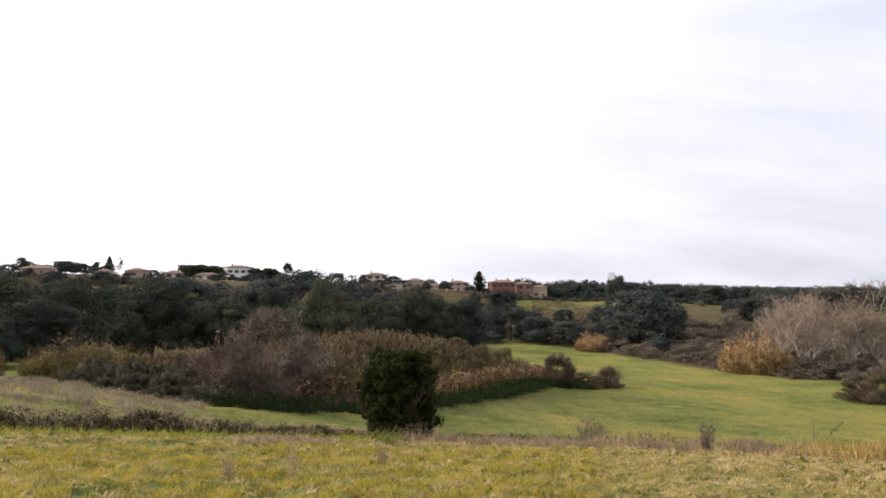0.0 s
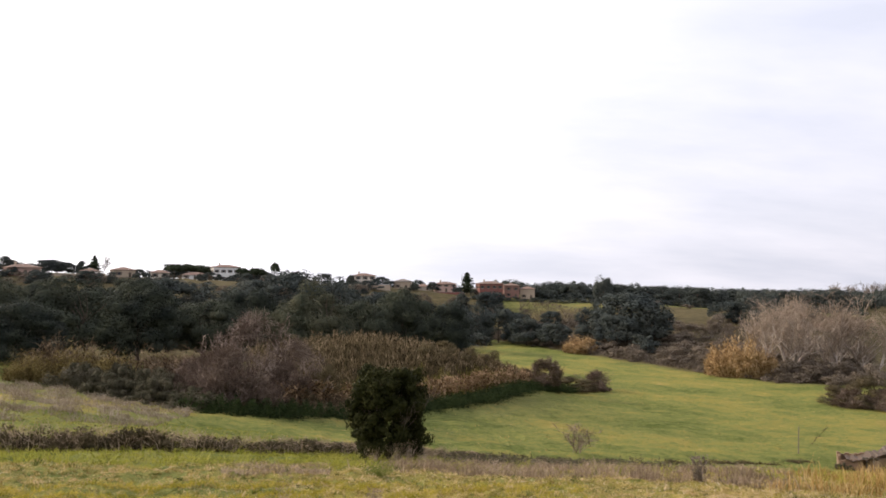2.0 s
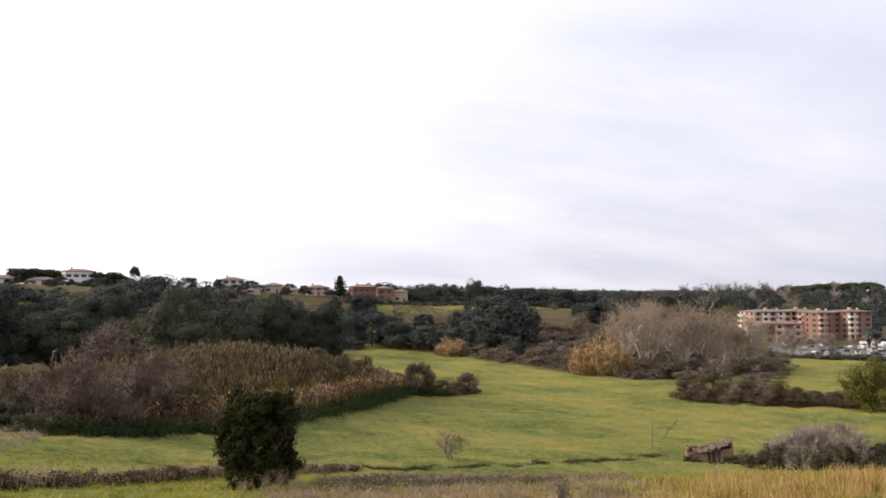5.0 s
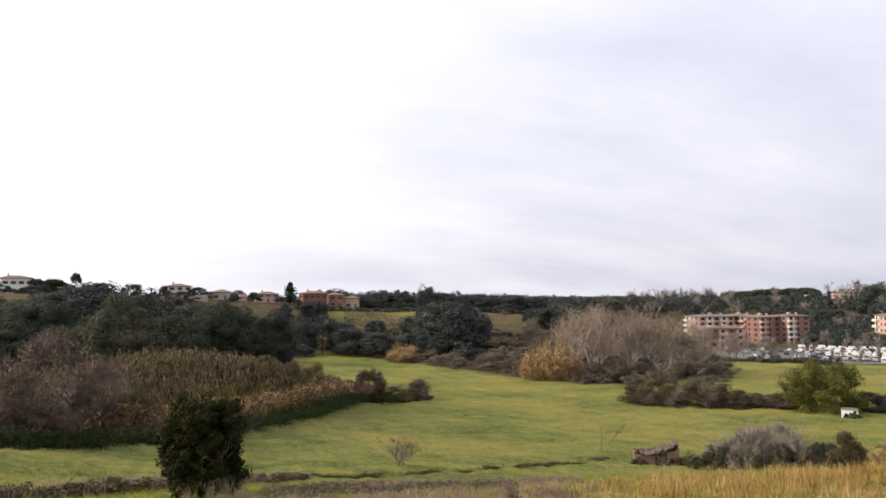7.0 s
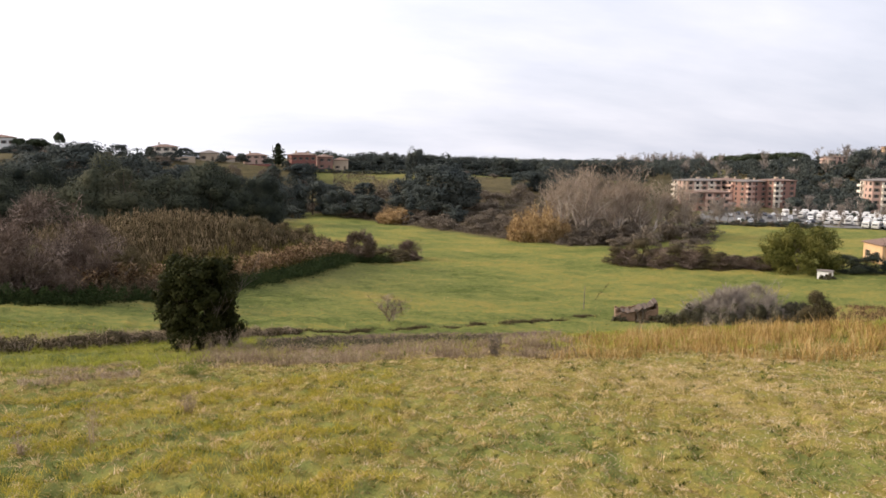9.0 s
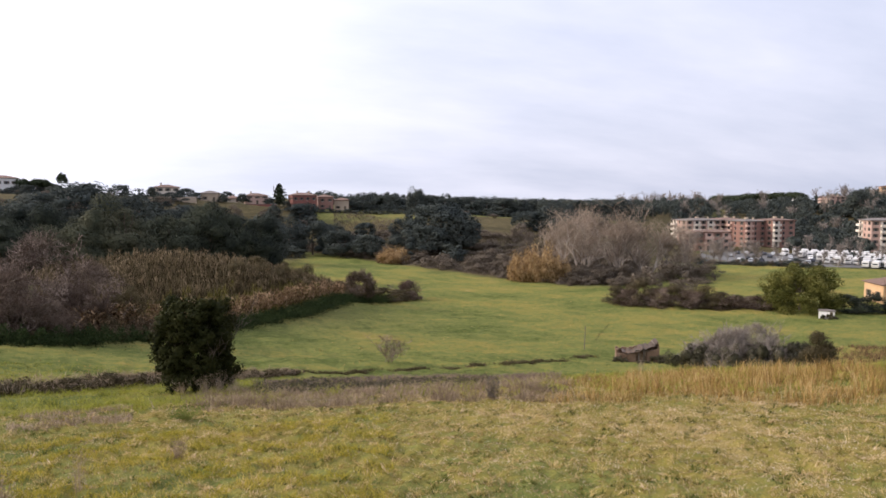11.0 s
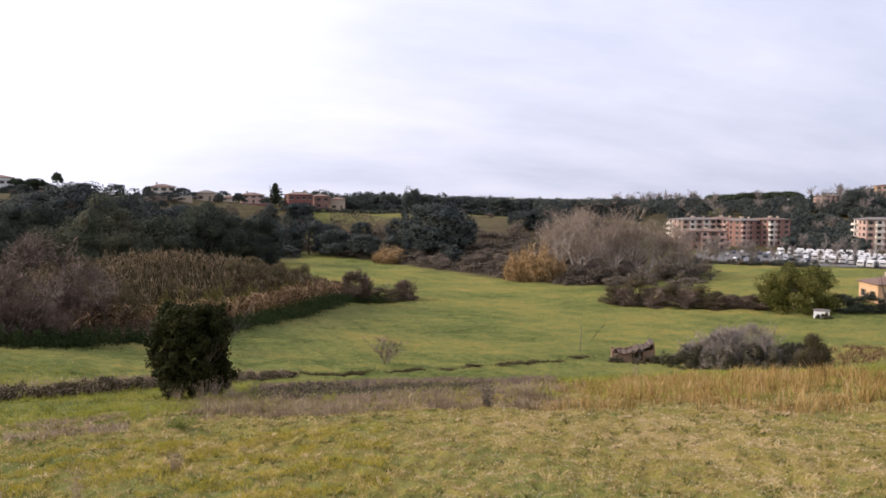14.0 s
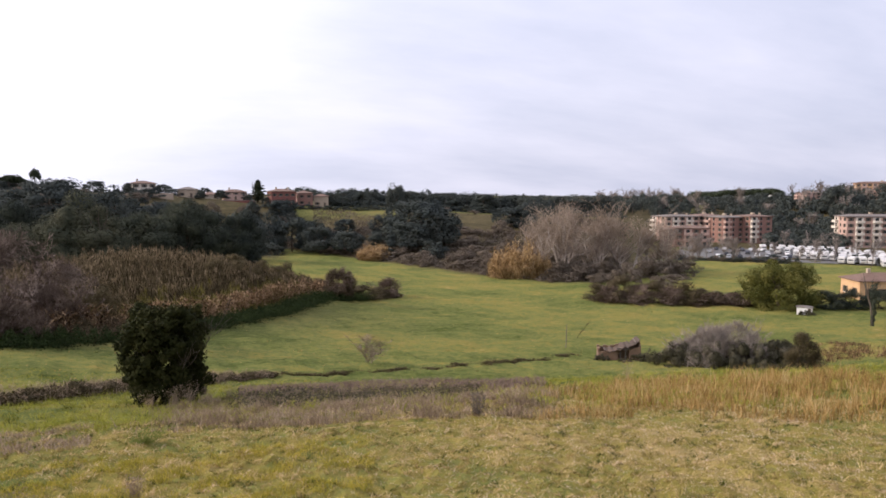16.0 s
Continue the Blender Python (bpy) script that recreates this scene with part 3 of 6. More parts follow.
def plant(kind, x, y, width, height, rz=None, label=None, sink=0.1, name=None):
    """A plant of a kind, stretched to its width and height: the first two or three of a kind are built, the rest copied."""
    # farther out: lighter meshes; oaks and dark bushes get haze-tinted leaves
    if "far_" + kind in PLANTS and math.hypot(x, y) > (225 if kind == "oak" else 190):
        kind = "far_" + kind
    made = KINDS.setdefault(kind, [[], 0])
    build, variants, nominal_w, nominal_h = PLANTS[kind]
    k = made[1] % variants
    made[1] += 1
    if kind in ("oak", "far_oak"):
        width = min(width, 1.5 * height)
    turn = (made[1] * 97) % 360 if rz is None else rz
    m = on_ground(x, y, turn, width / nominal_w, width / nominal_w, height / nominal_h, sink)
    if k >= len(made[0]):
        ob = build(np.random.RandomState(100 + 17 * (sum(map(ord, kind)) % 50) + k), k)
        ob.matrix_basis = m
        made[0].append(ob)
    else:
        src = made[0][k]
        ob = copy_thing(src, m @ Matrix.Diagonal((*[1 / s for s in src.scale], 1)))
    if label:
        ob["label"] = label
    return ob


def sticks_part(name, sk, mat, parent, sides=3):
    return part(name, mesh_data(name, *tubes(*sk[:4], sides=sides), mat), parent, kind="" if name == "trunk" else "stuff")


def leaves_part(name, p, size, rs, mat, parent, up=0.35, stretch=1.5):
    return part(name, mesh_data(name, *leaf_quads(p, size, rs, up, stretch), mat), parent, kind="stuff")


def many_stems(rs, n, make, spread):
    """Sticks of several stems side by side, and all their tips."""
    sets = [make() for _ in range(n)]
    for s in sets:
        off = rs.normal(size=3) * [spread, spread, 0]
        for i in (0, 1, 4):
            s[i][:] = [q + off for q in s[i]]
    return [sum((s[i] for s in sets), []) for i in range(5)]


def evergreen(rs, k):
    t = thing("oak_tree", "dark evergreen oak with a dense rounded crown", "tree", group="woodland trees")
    sk = branching(rs, 9.5, 0.6, 2, (8, 3), 0.35, 0.3)
    sticks_part("trunk", sk, M_BARK, t, 5)
    p = crown_points(rs, dome_lumps(rs, 60, 14, 14), 900, 0.66)
    leaves_part("crown", p, 0.19, rs, M_OAK, t)
    return t


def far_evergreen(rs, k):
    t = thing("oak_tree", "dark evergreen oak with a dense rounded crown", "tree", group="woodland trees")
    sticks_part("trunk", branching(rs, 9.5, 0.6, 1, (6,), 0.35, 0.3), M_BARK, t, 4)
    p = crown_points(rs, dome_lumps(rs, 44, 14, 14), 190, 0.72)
    leaves_part("crown", p, 0.36, rs, M_HAZEOAK, t)
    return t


def green_tree(rs, k):
    t = thing("broadleaf_tree", "broad green leafy tree standing by the field edge", "tree")
    sk = branching(rs, 8, 0.7, 2, (8, 3), 0.35, 0.2)
    sticks_part("trunk", sk, M_BARK, t, 5)
    p = crown_points(rs, lumps(rs, 90, 19, 11, -0.8, 1.1, 2.4, ((0, 0.3, 0.6, 0.85, 1), (0.92, 1.0, 0.93, 0.7, 0.4))), 380, 0.65)
    leaves_part("crown", p, 0.24, rs, M_BRIGHT, t)
    return t


def conifer(rs, k):
    t = thing("conifer", "dark pointed conifer between the houses", "tree")
    sk = branching(rs, 11.5, 0.1, 0, (), 0.2)
    sticks_part("trunk", sk, M_BARK, t, 5)
    n = 1000
    z = rs.uniform(0.8, 12, n)
    a = rs.uniform(0, 6.283, n)
    tier = np.abs((z * 0.62 + 0.35 * np.sin(a + k)) % 1.0 - 0.3)
    r = 2.6 * (1 - z / 12.3) ** 0.8 * rs.uniform(0.2, 1.1, n) * (1.35 - 1.2 * tier + 0.2 * np.sin(3 * a + z))
    p = np.stack([r * np.cos(a), r * np.sin(a), z], 1)
    leaves_part("crown", p, 0.6, rs, M_PINE, t, 0.1)
    return t


def umbrella_pine(rs, k):
    t = thing("umbrella_pine", "umbrella pine with bare trunk and flat dark crown", "tree", group="umbrella pines")
    sk = branching(rs, 8.6, 0.55, 1, (9,), 0.25, 0.72)
    sticks_part("trunk", sk, M_BARK, t, 5)
    blobs = []
    for i in range(30):
        a, r = rs.uniform(0, 6.283), 3.5 * rs.uniform(0.05, 1) ** 0.5
        blobs.append((r * math.cos(a), r * math.sin(a), 8.2 - 0.06 * r * r + rs.uniform(-2.0, 0.3), rs.uniform(1.1, 1.8), 0.85))
    p = crown_points(rs, blobs, 100)
    leaves_part("crown", p, 0.4, rs, M_PINE, t)
    return t


def poplar(rs, k):
    t = thing("bare_poplar", "leafless pale-grey poplar with upswept branches", "tree", group="bare poplars")
    sk = many_stems(rs, 3, lambda: branching(rs, rs.uniform(11, 14.5), 0.75, 1, (9,), 0.33, 0.14, segs=5, lean=1.7, wiggle=0.13), 0.5)
    sticks_part("crown_frame", sk, M_PALETWIG, t, 5)
    fine = [[], [], [], [], []]
    for q in np.array(sk[1])[rs.randint(0, len(sk[1]), 120)]:
        b = branching(rs, rs.uniform(2.2, 4.2), 0.8, 1, (6,), 0.08, 0.1, segs=3, lean=3.0, thin=0.036, wiggle=0.2)
        for n in range(5):
            fine[n] += [v + q if n in (0, 1, 4) else v for v in b[n]]
    sticks_part("branchwork", fine, M_POPLAR, t)
    tips = np.repeat(np.array(fine[4]), 3, 0)
    tips = tips + rs.normal(size=tips.shape) * 0.4
    part("twig_mass", mesh_data("twig_mass", *slivers(tips, rs.normal(size=tips.shape) * 0.6 + tips * [0.08, 0.08, 0] + [0, 0, 0.7], 0.8, 0.05, rs), M_POPLAR), t, kind="stuff")
    return t


def far_bare(rs, k):
    t = thing("bare_tree", "thin leafless tree with a fine branching crown", "tree", group="bare trees")
    sk = branching(rs, 10, 0.45, 3, (13, 7, 5), 0.22, 0.2, segs=3, thin=0.05)
    sticks_part("branchwork", sk, M_GREYTWIG, t)
    return t


def twig_mass(rs, blobs, per, length, width, up=0.5):
    """Fine twigs that fill the lumps of a bare crown, pointing out and up."""
    p, ways = crown_points(rs, blobs, per, 0.2)
    return slivers(p, ways + rs.normal(size=ways.shape) * 0.55 + [0, 0, up], length, width, rs)


def bare_shrub(rs, k):
    t = thing("bare_shrub", "leafless mauve-brown thicket shrub of many stems", "shrub", group="bare thicket")
    sk = many_stems(rs, 12, lambda: branching(rs, rs.uniform(2.4, 4.4), 0.8, 2, (7, 5), 0.06, 0.12, segs=5, lean=2.6, thin=0.03, wiggle=0.3), 1.0)
    sticks_part("branchwork", sk, M_TWIG, t)
    part("twig_mass", mesh_data("twig_mass", *twig_mass(rs, lumps(rs, 34, 7.4, 5.0, -0.4, 0.5, 1.1), 230, 0.5, 0.045), M_MAUVE), t, kind="stuff")
    q = crown_points(rs, lumps(rs, 14, 6.0, 2.0, -0.3, 0.4, 0.8), 160, 0.4)
    leaves_part("undergrowth", q, 0.12, rs, M_HEDGE, t)
    return t


def bare_limbed(rs, k):
    t = thing("bare_tree", "leafless spreading tree with pale grey tangled limbs", "tree", group="bare thicket")
    sk = many_stems(rs, 5, lambda: branching(rs, rs.uniform(5.5, 7.5), 0.85, 3, (7, 5, 4), 0.17, 0.25, segs=5, lean=2.4, thin=0.042, wiggle=0.3), 0.7)
    sticks_part("branchwork", sk, M_TWIG, t)
    part("twig_mass", mesh_data("twig_mass", *twig_mass(rs, lumps(rs, 44, 9.5, 9.2, 0.5, 0.7, 1.4), 130, 0.55, 0.045, 0.2), M_TWIG), t, kind="stuff")
    return t


def grey_shrub(rs, k):
    t = thing("grey_thicket", "rounded grey twiggy thicket with dark brambles beneath", "shrub", group="grey thickets")
    sk = many_stems(rs, 16, lambda: branching(rs, rs.uniform(2.6, 4.0), 0.8, 2, (9, 8), 0.05, 0.1, segs=4, lean=3.0, thin=0.02), 1.0)
    sticks_part("branchwork", sk, M_GREYTWIG, t)
    part("twig_mass", mesh_data("twig_mass", *twig_mass(rs, lumps(rs, 34, 7.4, 4.0, 0.2, 0.45, 0.95), 190, 0.45, 0.04), M_GREYTWIG), t, kind="stuff")
    q = crown_points(rs, lumps(rs, 16, 6.5, 2.2, -0.2, 0.4, 0.8), 260, 0.5)
    leaves_part("undergrowth", q, 0.12, rs, M_BRAMBLE, t)
    return t


def leafy(name, label, category, mat, w, h, n, per, leaf, small, big, group=""):
    def build(rs, k):
        t = thing(name, label, category, group=group)
        sk = many_stems(rs, 4, lambda: branching(rs, h * rs.uniform(0.5, 0.7), 0.6, 1, (6,), 0.015 * h, 0.2, lean=1.6), 0.1 * w)
        sticks_part("root_stock", sk, M_BARK, t)
        p = crown_points(rs, lumps(rs, n, w, h, -0.15 * h, small, big), per, 0.5)
        leaves_part("foliage", p, leaf, rs, mat, t)
        return t
    return build


def sapling(rs, k):
    t = thing("sapling", "small leafless twiggy sapling in the field", "shrub")
    sk = many_stems(rs, 6, lambda: branching(rs, rs.uniform(1.7, 2.7), 0.75, 2, (8, 5), 0.03, 0.15, lean=1.8, thin=0.016, wiggle=0.2), 0.12)
    sticks_part("branchwork", sk, M_TWIG, t)
    part("twig_mass", mesh_data("twig_mass", *twig_mass(rs, lumps(rs, 16, 3.2, 2.8, 0.6, 0.3, 0.6), 24, 0.3, 0.018), M_MAUVE), t, kind="stuff")
    return t


def round_bush(rs, k):
    t = thing("round_bush", "round brown-green bush at the end of the thicket", "shrub")
    sk = many_stems(rs, 5, lambda: branching(rs, rs.uniform(3, 4.4), 0.6, 2, (6, 3), 0.06, 0.2, lean=1.4), 0.4)
    sticks_part("root_stock", sk, M_BARK, t)
    d = rs.normal(size=(60, 3))
    d = d / np.linalg.norm(d, axis=1)[:, None] * (2.1 * rs.uniform(0.3, 1, 60) ** 0.4)[:, None]
    blobs = [(a, b, max(0.4, c * 1.1 + 2.3), rs.uniform(0.4, 0.75), 1.0) for a, b, c in d]
    leaves_part("foliage", crown_points(rs, blobs, 70, 0.4), 0.12, rs, M_HEDGE, t)
    part("twig_mass", mesh_data("twig_mass", *twig_mass(rs, blobs, 110, 0.4, 0.05), M_MAUVE), t, kind="stuff")
    return t


def reed_clump(name, label, mat, n, group="", wide=0.13):
    def build(rs, k):
        t = thing(name, label, "reeds", group=group)
        a, r = rs.uniform(0, 6.283, n), 3.0 * rs.uniform(0, 1, n) ** 0.5
        x, y = r * np.cos(a), r * np.sin(a)
        h = 4.8 * (1 - 0.06 * r * r) * rs.uniform(0.6, 1.05, n) * (0.85 + 0.3 * np.sin(x * 2.1 + 1) * np.sin(y * 1.7))
        part("stalk_tuft", mesh_data("stalk_tuft", *blades(x, y, np.zeros(n), h, np.full(n, 0.035), rs.uniform(0.02, 0.4, n), rs), mat), t, kind="stuff")
        i = rs.randint(0, n, n * 8)
        z = h[i] * rs.uniform(0.02, 0.97, len(i))
        px, py = x[i] * (1 + 0.06 * z) + rs.normal(size=len(i)) * 0.12, y[i] * (1 + 0.06 * z) + rs.normal(size=len(i)) * 0.12
        part("leaf_mass", mesh_data("leaf_mass", *blades(px, py, z, rs.uniform(0.1, 0.5, len(i)), np.full(len(i), wide), rs.uniform(0.6, 2.6, len(i)), rs), mat), t, kind="stuff")
        return t
    return build


PLANTS = {
    "oak": (evergreen, 4, 14, 14),
    "far_oak": (far_evergreen, 4, 14, 14),
    "green": (green_tree, 1, 19, 11),
    "conifer": (conifer, 2, 5.2, 12),
    "pine": (umbrella_pine, 3, 9, 9.8),
    "poplar": (poplar, 4, 15, 16),
    "farbare": (far_bare, 2, 8, 12),
    "bare": (bare_shrub, 4, 7.2, 4.9),
    "limbed": (bare_limbed, 2, 10, 9.5),
    "grey": (grey_shrub, 2, 7.5, 4.2),
    "brown": (leafy("brown_shrub", "grey-brown scrub bush on the bank", "shrub", M_SCRUB, 6, 4, 26, 420, 0.085, 0.5, 1.1, "bank scrub"), 3, 6, 4),
    "dark": (leafy("dark_shrub", "dark grey-green rounded bush", "shrub", M_OAK, 6, 5, 30, 380, 0.11, 0.6, 1.2), 3, 6, 5),
    "far_brown": (leafy("brown_shrub", "grey-brown scrub bush on the bank", "shrub", M_SCRUB, 6, 4, 24, 120, 0.15, 0.5, 1.1, "bank scrub"), 3, 6, 4),
    "far_dark": (leafy("dark_shrub", "dark grey-green rounded bush", "shrub", M_HAZEOAK, 6, 5, 26, 75, 0.26, 0.6, 1.2), 3, 6, 5),
    "dull": (leafy("hedge_bush", "dull brown-green bush in the field hedge", "shrub", M_HEDGE, 6, 5, 30, 380, 0.11, 0.6, 1.3, "hedge bushes"), 3, 6, 5),
    "bramble": (leafy("bramble_bush", "low sprawling bramble bush, dull grey-green", "shrub", M_BRAMBLE, 7, 2.2, 34, 260, 0.12, 0.35, 0.75, "bramble bushes"), 2, 7, 2.2),
    "olive": (leafy("hedge_bush", "olive-brown rounded bush among the reeds", "shrub", M_OLIVE, 6, 5, 34, 480, 0.085, 0.5, 1.1, "hedge bushes"), 2, 6, 5),
    "ochre": (reed_clump("cane_clump", "olive-yellow clump of cane at the thicket's edge", M_OCHRE, 420, "cane clumps", 0.1), 2, 6.2, 4.6),
    "rustcane": (reed_clump("cane_clump", "rusty-brown clump of drooping dead cane", M_RUSTCANE, 420, "cane clumps", 0.1), 2, 6.2, 4.6),
    "sapling": (sapling, 1, 3.2, 2.8),
    "ball": (round_bush, 1, 5, 5),
    "gold": (reed_clump("golden_reed_clump", "straw-gold clump of dry cane", M_GOLD, 700), 2, 6, 4.4),
}

# ---- the main bush on the slope ----
def main_bush():
    rs = np.random.RandomState(7)
    t = thing("evergreen_bush", "dense dark evergreen bush, boxy, alone on the slope", "bush", on_ground(-1.74, 29.3, 0, sink=0.2))
    sets = [branching(rs, rs.uniform(2.4, 3.2), 0.5, 2, (8, 4), 0.045, 0.15, lean=1.5) for _ in range(5)]
    sk = [sum((s[i] for s in sets), []) for i in range(4)]
    sticks_part("root_stock", sk, M_BARK, t)
    blobs = []
    for i in range(360):
        a = rs.uniform(0, 6.283)
        z = rs.uniform(0.3, 3.65)
        wide = np.interp(z, (0.2, 0.9, 1.7, 2.6, 3.4, 3.8), (1.05, 1.26, 1.53, 1.46, 1.26, 1.02))
        r = wide * rs.uniform(0.15, 1) ** 0.5 * (1 + 0.1 * math.sin(3 * a + 2 * z)) * (1.12 if rs.uniform() < 0.1 else 1)
        blobs.append((r * math.cos(a), r * math.sin(a), z, rs.uniform(0.13, 0.4), 0.95))
    p = crown_points(rs, blobs, 170, 0.2)
    leaves_part("foliage", p, 0.078, rs, M_BUSH, t)
    return t


main_bush()

# ---- trees and shrubs: x, y, width, height ----
def plants(kind, *rows):
    for i, (x, y, w, h) in enumerate(rows):
        wood = kind == "oak" and y < 205
        plant(kind, x, y, w * (0.86 if wood else 1), h * (0.8 if wood and i % 3 == 1 else 1))


# the dark wood behind the reeds
plants("oak", (-80, 127, 24, 15.3), (-64, 115, 17, 12.9), (-65, 135, 23, 15.3), (-58, 145, 22, 16.4), (-49, 158, 23, 16.9), (-44, 175, 19, 17.6), (-26, 163, 22, 18),
       (-16, 174, 21, 19), (-7, 182, 21, 20.8), (3, 200, 20, 18.8), (-60, 95, 13, 8), (-86, 123, 21, 14), (-68, 99, 15, 9.6), (-36, 168, 20, 16.5))
plants("oak", (-50, 255, 31, 19), (-62, 255, 22, 14.3), (-35, 268, 24, 18.5), (-58, 228, 18, 15), (-20, 269, 22, 18), (-81, 215, 23, 14.7), (-88, 207, 22, 13.3), (-70, 224, 23, 14),
       (-100, 190, 26, 12.2), (-108, 180, 25, 12.3), (-116, 175, 25, 13), (-94, 199, 22, 12.6), (-6, 260, 20, 19.4), (7, 260, 20, 17.3), (-128, 165, 25, 14))
# round the middle of the far bank
plants("oak", (75, 275, 32, 20.2), (81, 271, 22, 17), (77, 323, 11, 21), (63, 283, 16, 14), (68, 266, 19, 13.5), (19, 299, 15, 17), (28, 299, 17, 16), (38, 288, 18, 11), (48, 281, 18, 10),
       (137, 300, 28, 15), (124, 306, 16, 9.8))
plants("dark", (74, 252, 13, 7), (60, 262, 9, 4))
plant("gold", 54, 261, 12, 6.2)
plant("conifer", 20, 400, 10.5, 11.8)
plants("poplar", (91, 200, 17, 17), (101, 202, 20, 19.5), (112, 203, 20, 20), (122, 202, 20.5, 19), (132, 200, 19, 15.5), (137, 197, 14, 11), (97, 209, 17, 17), (117, 211, 18, 19), (107, 213, 18, 19))
plants("gold", (81.5, 200.5, 10, 10), (86, 198, 10.5, 11.5), (90.5, 196.5, 7, 8.5))
plants("brown", (100, 189, 14, 5), (108, 190, 12, 6), (113, 184, 14, 6), (121, 187, 12, 6.5), (84, 226, 14, 6), (112, 280, 14, 8), (96, 215, 12, 6), (92, 262, 12, 5), (100, 245, 12, 5), (128, 190, 11, 6), (135, 190, 10, 5))
# the hedge across the valley
plants("bare", (85, 146.5, 9, 4), (91, 143.5, 10, 4.6), (97.5, 140.5, 10, 4), (104, 137.5, 10, 3.6), (109.5, 135, 9, 3))
plants("dull", (88, 147, 11, 7), (94.5, 143, 9, 5.4), (101, 140, 11, 5.4), (107, 138, 8, 3.4), (83, 149, 8, 4.2), (112, 134, 7, 2.4))
plants("dark", (126, 126, 9, 4.3), (131, 124, 9, 4.6), (137, 122, 9, 4.6), (143, 120, 9, 5))
plant("green", 117.5, 130, 19.5, 11)
plant("bramble", 114.6, 119.2, 4, 1.2)
plants("grey", (54.5, 76, 7.5, 3.6), (57.5, 75, 8.5, 5.2), (61, 74.3, 8.5, 5.9))
plants("bramble", (53.5, 75.8, 9, 3), (56.5, 72.8, 8, 3.3), (60, 71.5, 9, 3.3), (63.8, 71.8, 8, 3.6), (66.5, 72.8, 6, 3.4))
plants("bramble", (46.9, 82.6, 2.6, 0.9), (51.6, 80.8, 3.2, 1.2), (49.3, 80.9, 2.4, 0.6))
plant("dull", 36, 38, 3.1, 3.1)
plant("dark", 44.5, 38, 1.8, 1.6)
# the thicket before the reeds
plants("bare", (-22.8, 79.5, 9.5, 7), (-26, 81, 6, 5), (-19.5, 81.5, 6.5, 4.8), (-28, 87.5, 6, 5.2), (-17.5, 88, 7, 6))
plants("limbed", (-21.5, 90, 11.5, 12), (-25.5, 91, 8, 8.6), (-17.5, 93, 8.5, 8.8))
plants("olive", (-14, 93, 8, 6.4), (-15.5, 88, 5, 3.6))
plants("ochre", (-46.5, 85, 5.4, 3.9), (-42.5, 88, 7, 5), (-38.5, 90, 6.5, 5), (-49, 77, 5, 4), (-40, 85.5, 4.5, 3))
plants("dull", (-47.5, 75, 4.5, 2.4), (-53, 80, 7, 4))
plants("rustcane", (-15, 85.5, 5.5, 3), (-12, 90, 6, 3), (-9.5, 94, 6, 3), (-47, 92, 7.5, 6.2), (-35, 90.5, 8, 5.2), (-31, 89, 7.5, 5), (-34, 95, 9, 6.2), (-43, 93, 8, 5.8), (-28.5, 94, 8, 6))
plants("olive", (4, 141, 11, 7.5), (10, 150, 8, 5.5), (-2, 137, 10, 6))
plant("ball", 23, 146, 7, 7)
plants("bare", (37, 161.5, 8, 4.8))
plants("dull", (34, 159, 8, 2.8), (29.5, 154, 9, 3.2))
plants("dull", (14, 163, 8, 6.5))
plants("bramble", (-38.5, 80.5, 8, 3.2), (-33.5, 79, 9, 3.4), (-28.5, 76.5, 8, 3), (-36, 84.5, 9, 3.8), (-30.5, 81.5, 9, 3.8), (-24, 74, 7, 2.4), (-33, 76.5, 7, 2.2), (-28, 73.5, 6, 1.8))

# ---- grass and reeds ----
def scatter(n, r0, r1, a0, a1, rs):
    """Places spread evenly over a sector of the slope."""
    r = np.sqrt(rs.uniform(r0 * r0, r1 * r1, n))
    a = np.radians(rs.uniform(a0, a1, n))
    return r * np.sin(a), r * np.cos(a)


def tufted(x, y, length, seed, keep, rs):
    """Keeps more of the places where a soft noise is high."""
    w = 0.5 + 0.5 * np.clip(swell(x, y, length, seed), -1, 1)
    ok = rs.uniform(size=len(x)) < keep + (1 - keep) * w
    return x[ok], y[ok]


def ragged(x, y, length, seed, cut, rs):
    """Leaves only places inside uneven patches, thinning towards their rims."""
    w = swell(x, y, length, seed) + 0.5 * swell(x, y, length / 3, seed + 1)
    ok = w + rs.normal(size=len(x)) * 0.25 > cut
    return x[ok], y[ok]


def tussocks(cx, cy, per, spread, low, high, rs):
    """Clumps of grass: blades taller at the middle of each, fanned out and combed one way."""
    n = len(cx)
    i = np.repeat(np.arange(n), per)
    m = len(i)
    size = rs.uniform(0.5, 1.4, n)
    a, d = rs.uniform(0, 6.283, m), np.abs(rs.normal(size=m)) * 0.6
    r = spread * size[i] * d
    x, y = cx[i] + 1.35 * r * np.cos(a), cy[i] + 0.8 * r * np.sin(a)
    h = rs.uniform(low, high, m) * size[i] ** 1.5 * np.exp(-0.7 * d * d)
    way = rs.uniform(0, 6.283, n)[i]
    comb = np.arctan2(d * np.sin(a) + 0.6 * np.sin(way), d * np.cos(a) + 0.6 * np.cos(way))
    return [blades(x, y, ground_z(x, y), h, rs.uniform(0.006, 0.014, m) * (1 + spread * 3), rs.uniform(0.5, 1.6, m), rs, comb)]


rs = np.random.RandomState(11)
x, y = tufted(*scatter(120000, 4.2, 21.5, -38, 56, rs), 0.3, 31, 0.8, rs)
n = len(x)
h = rs.uniform(0.015, 0.04, n)
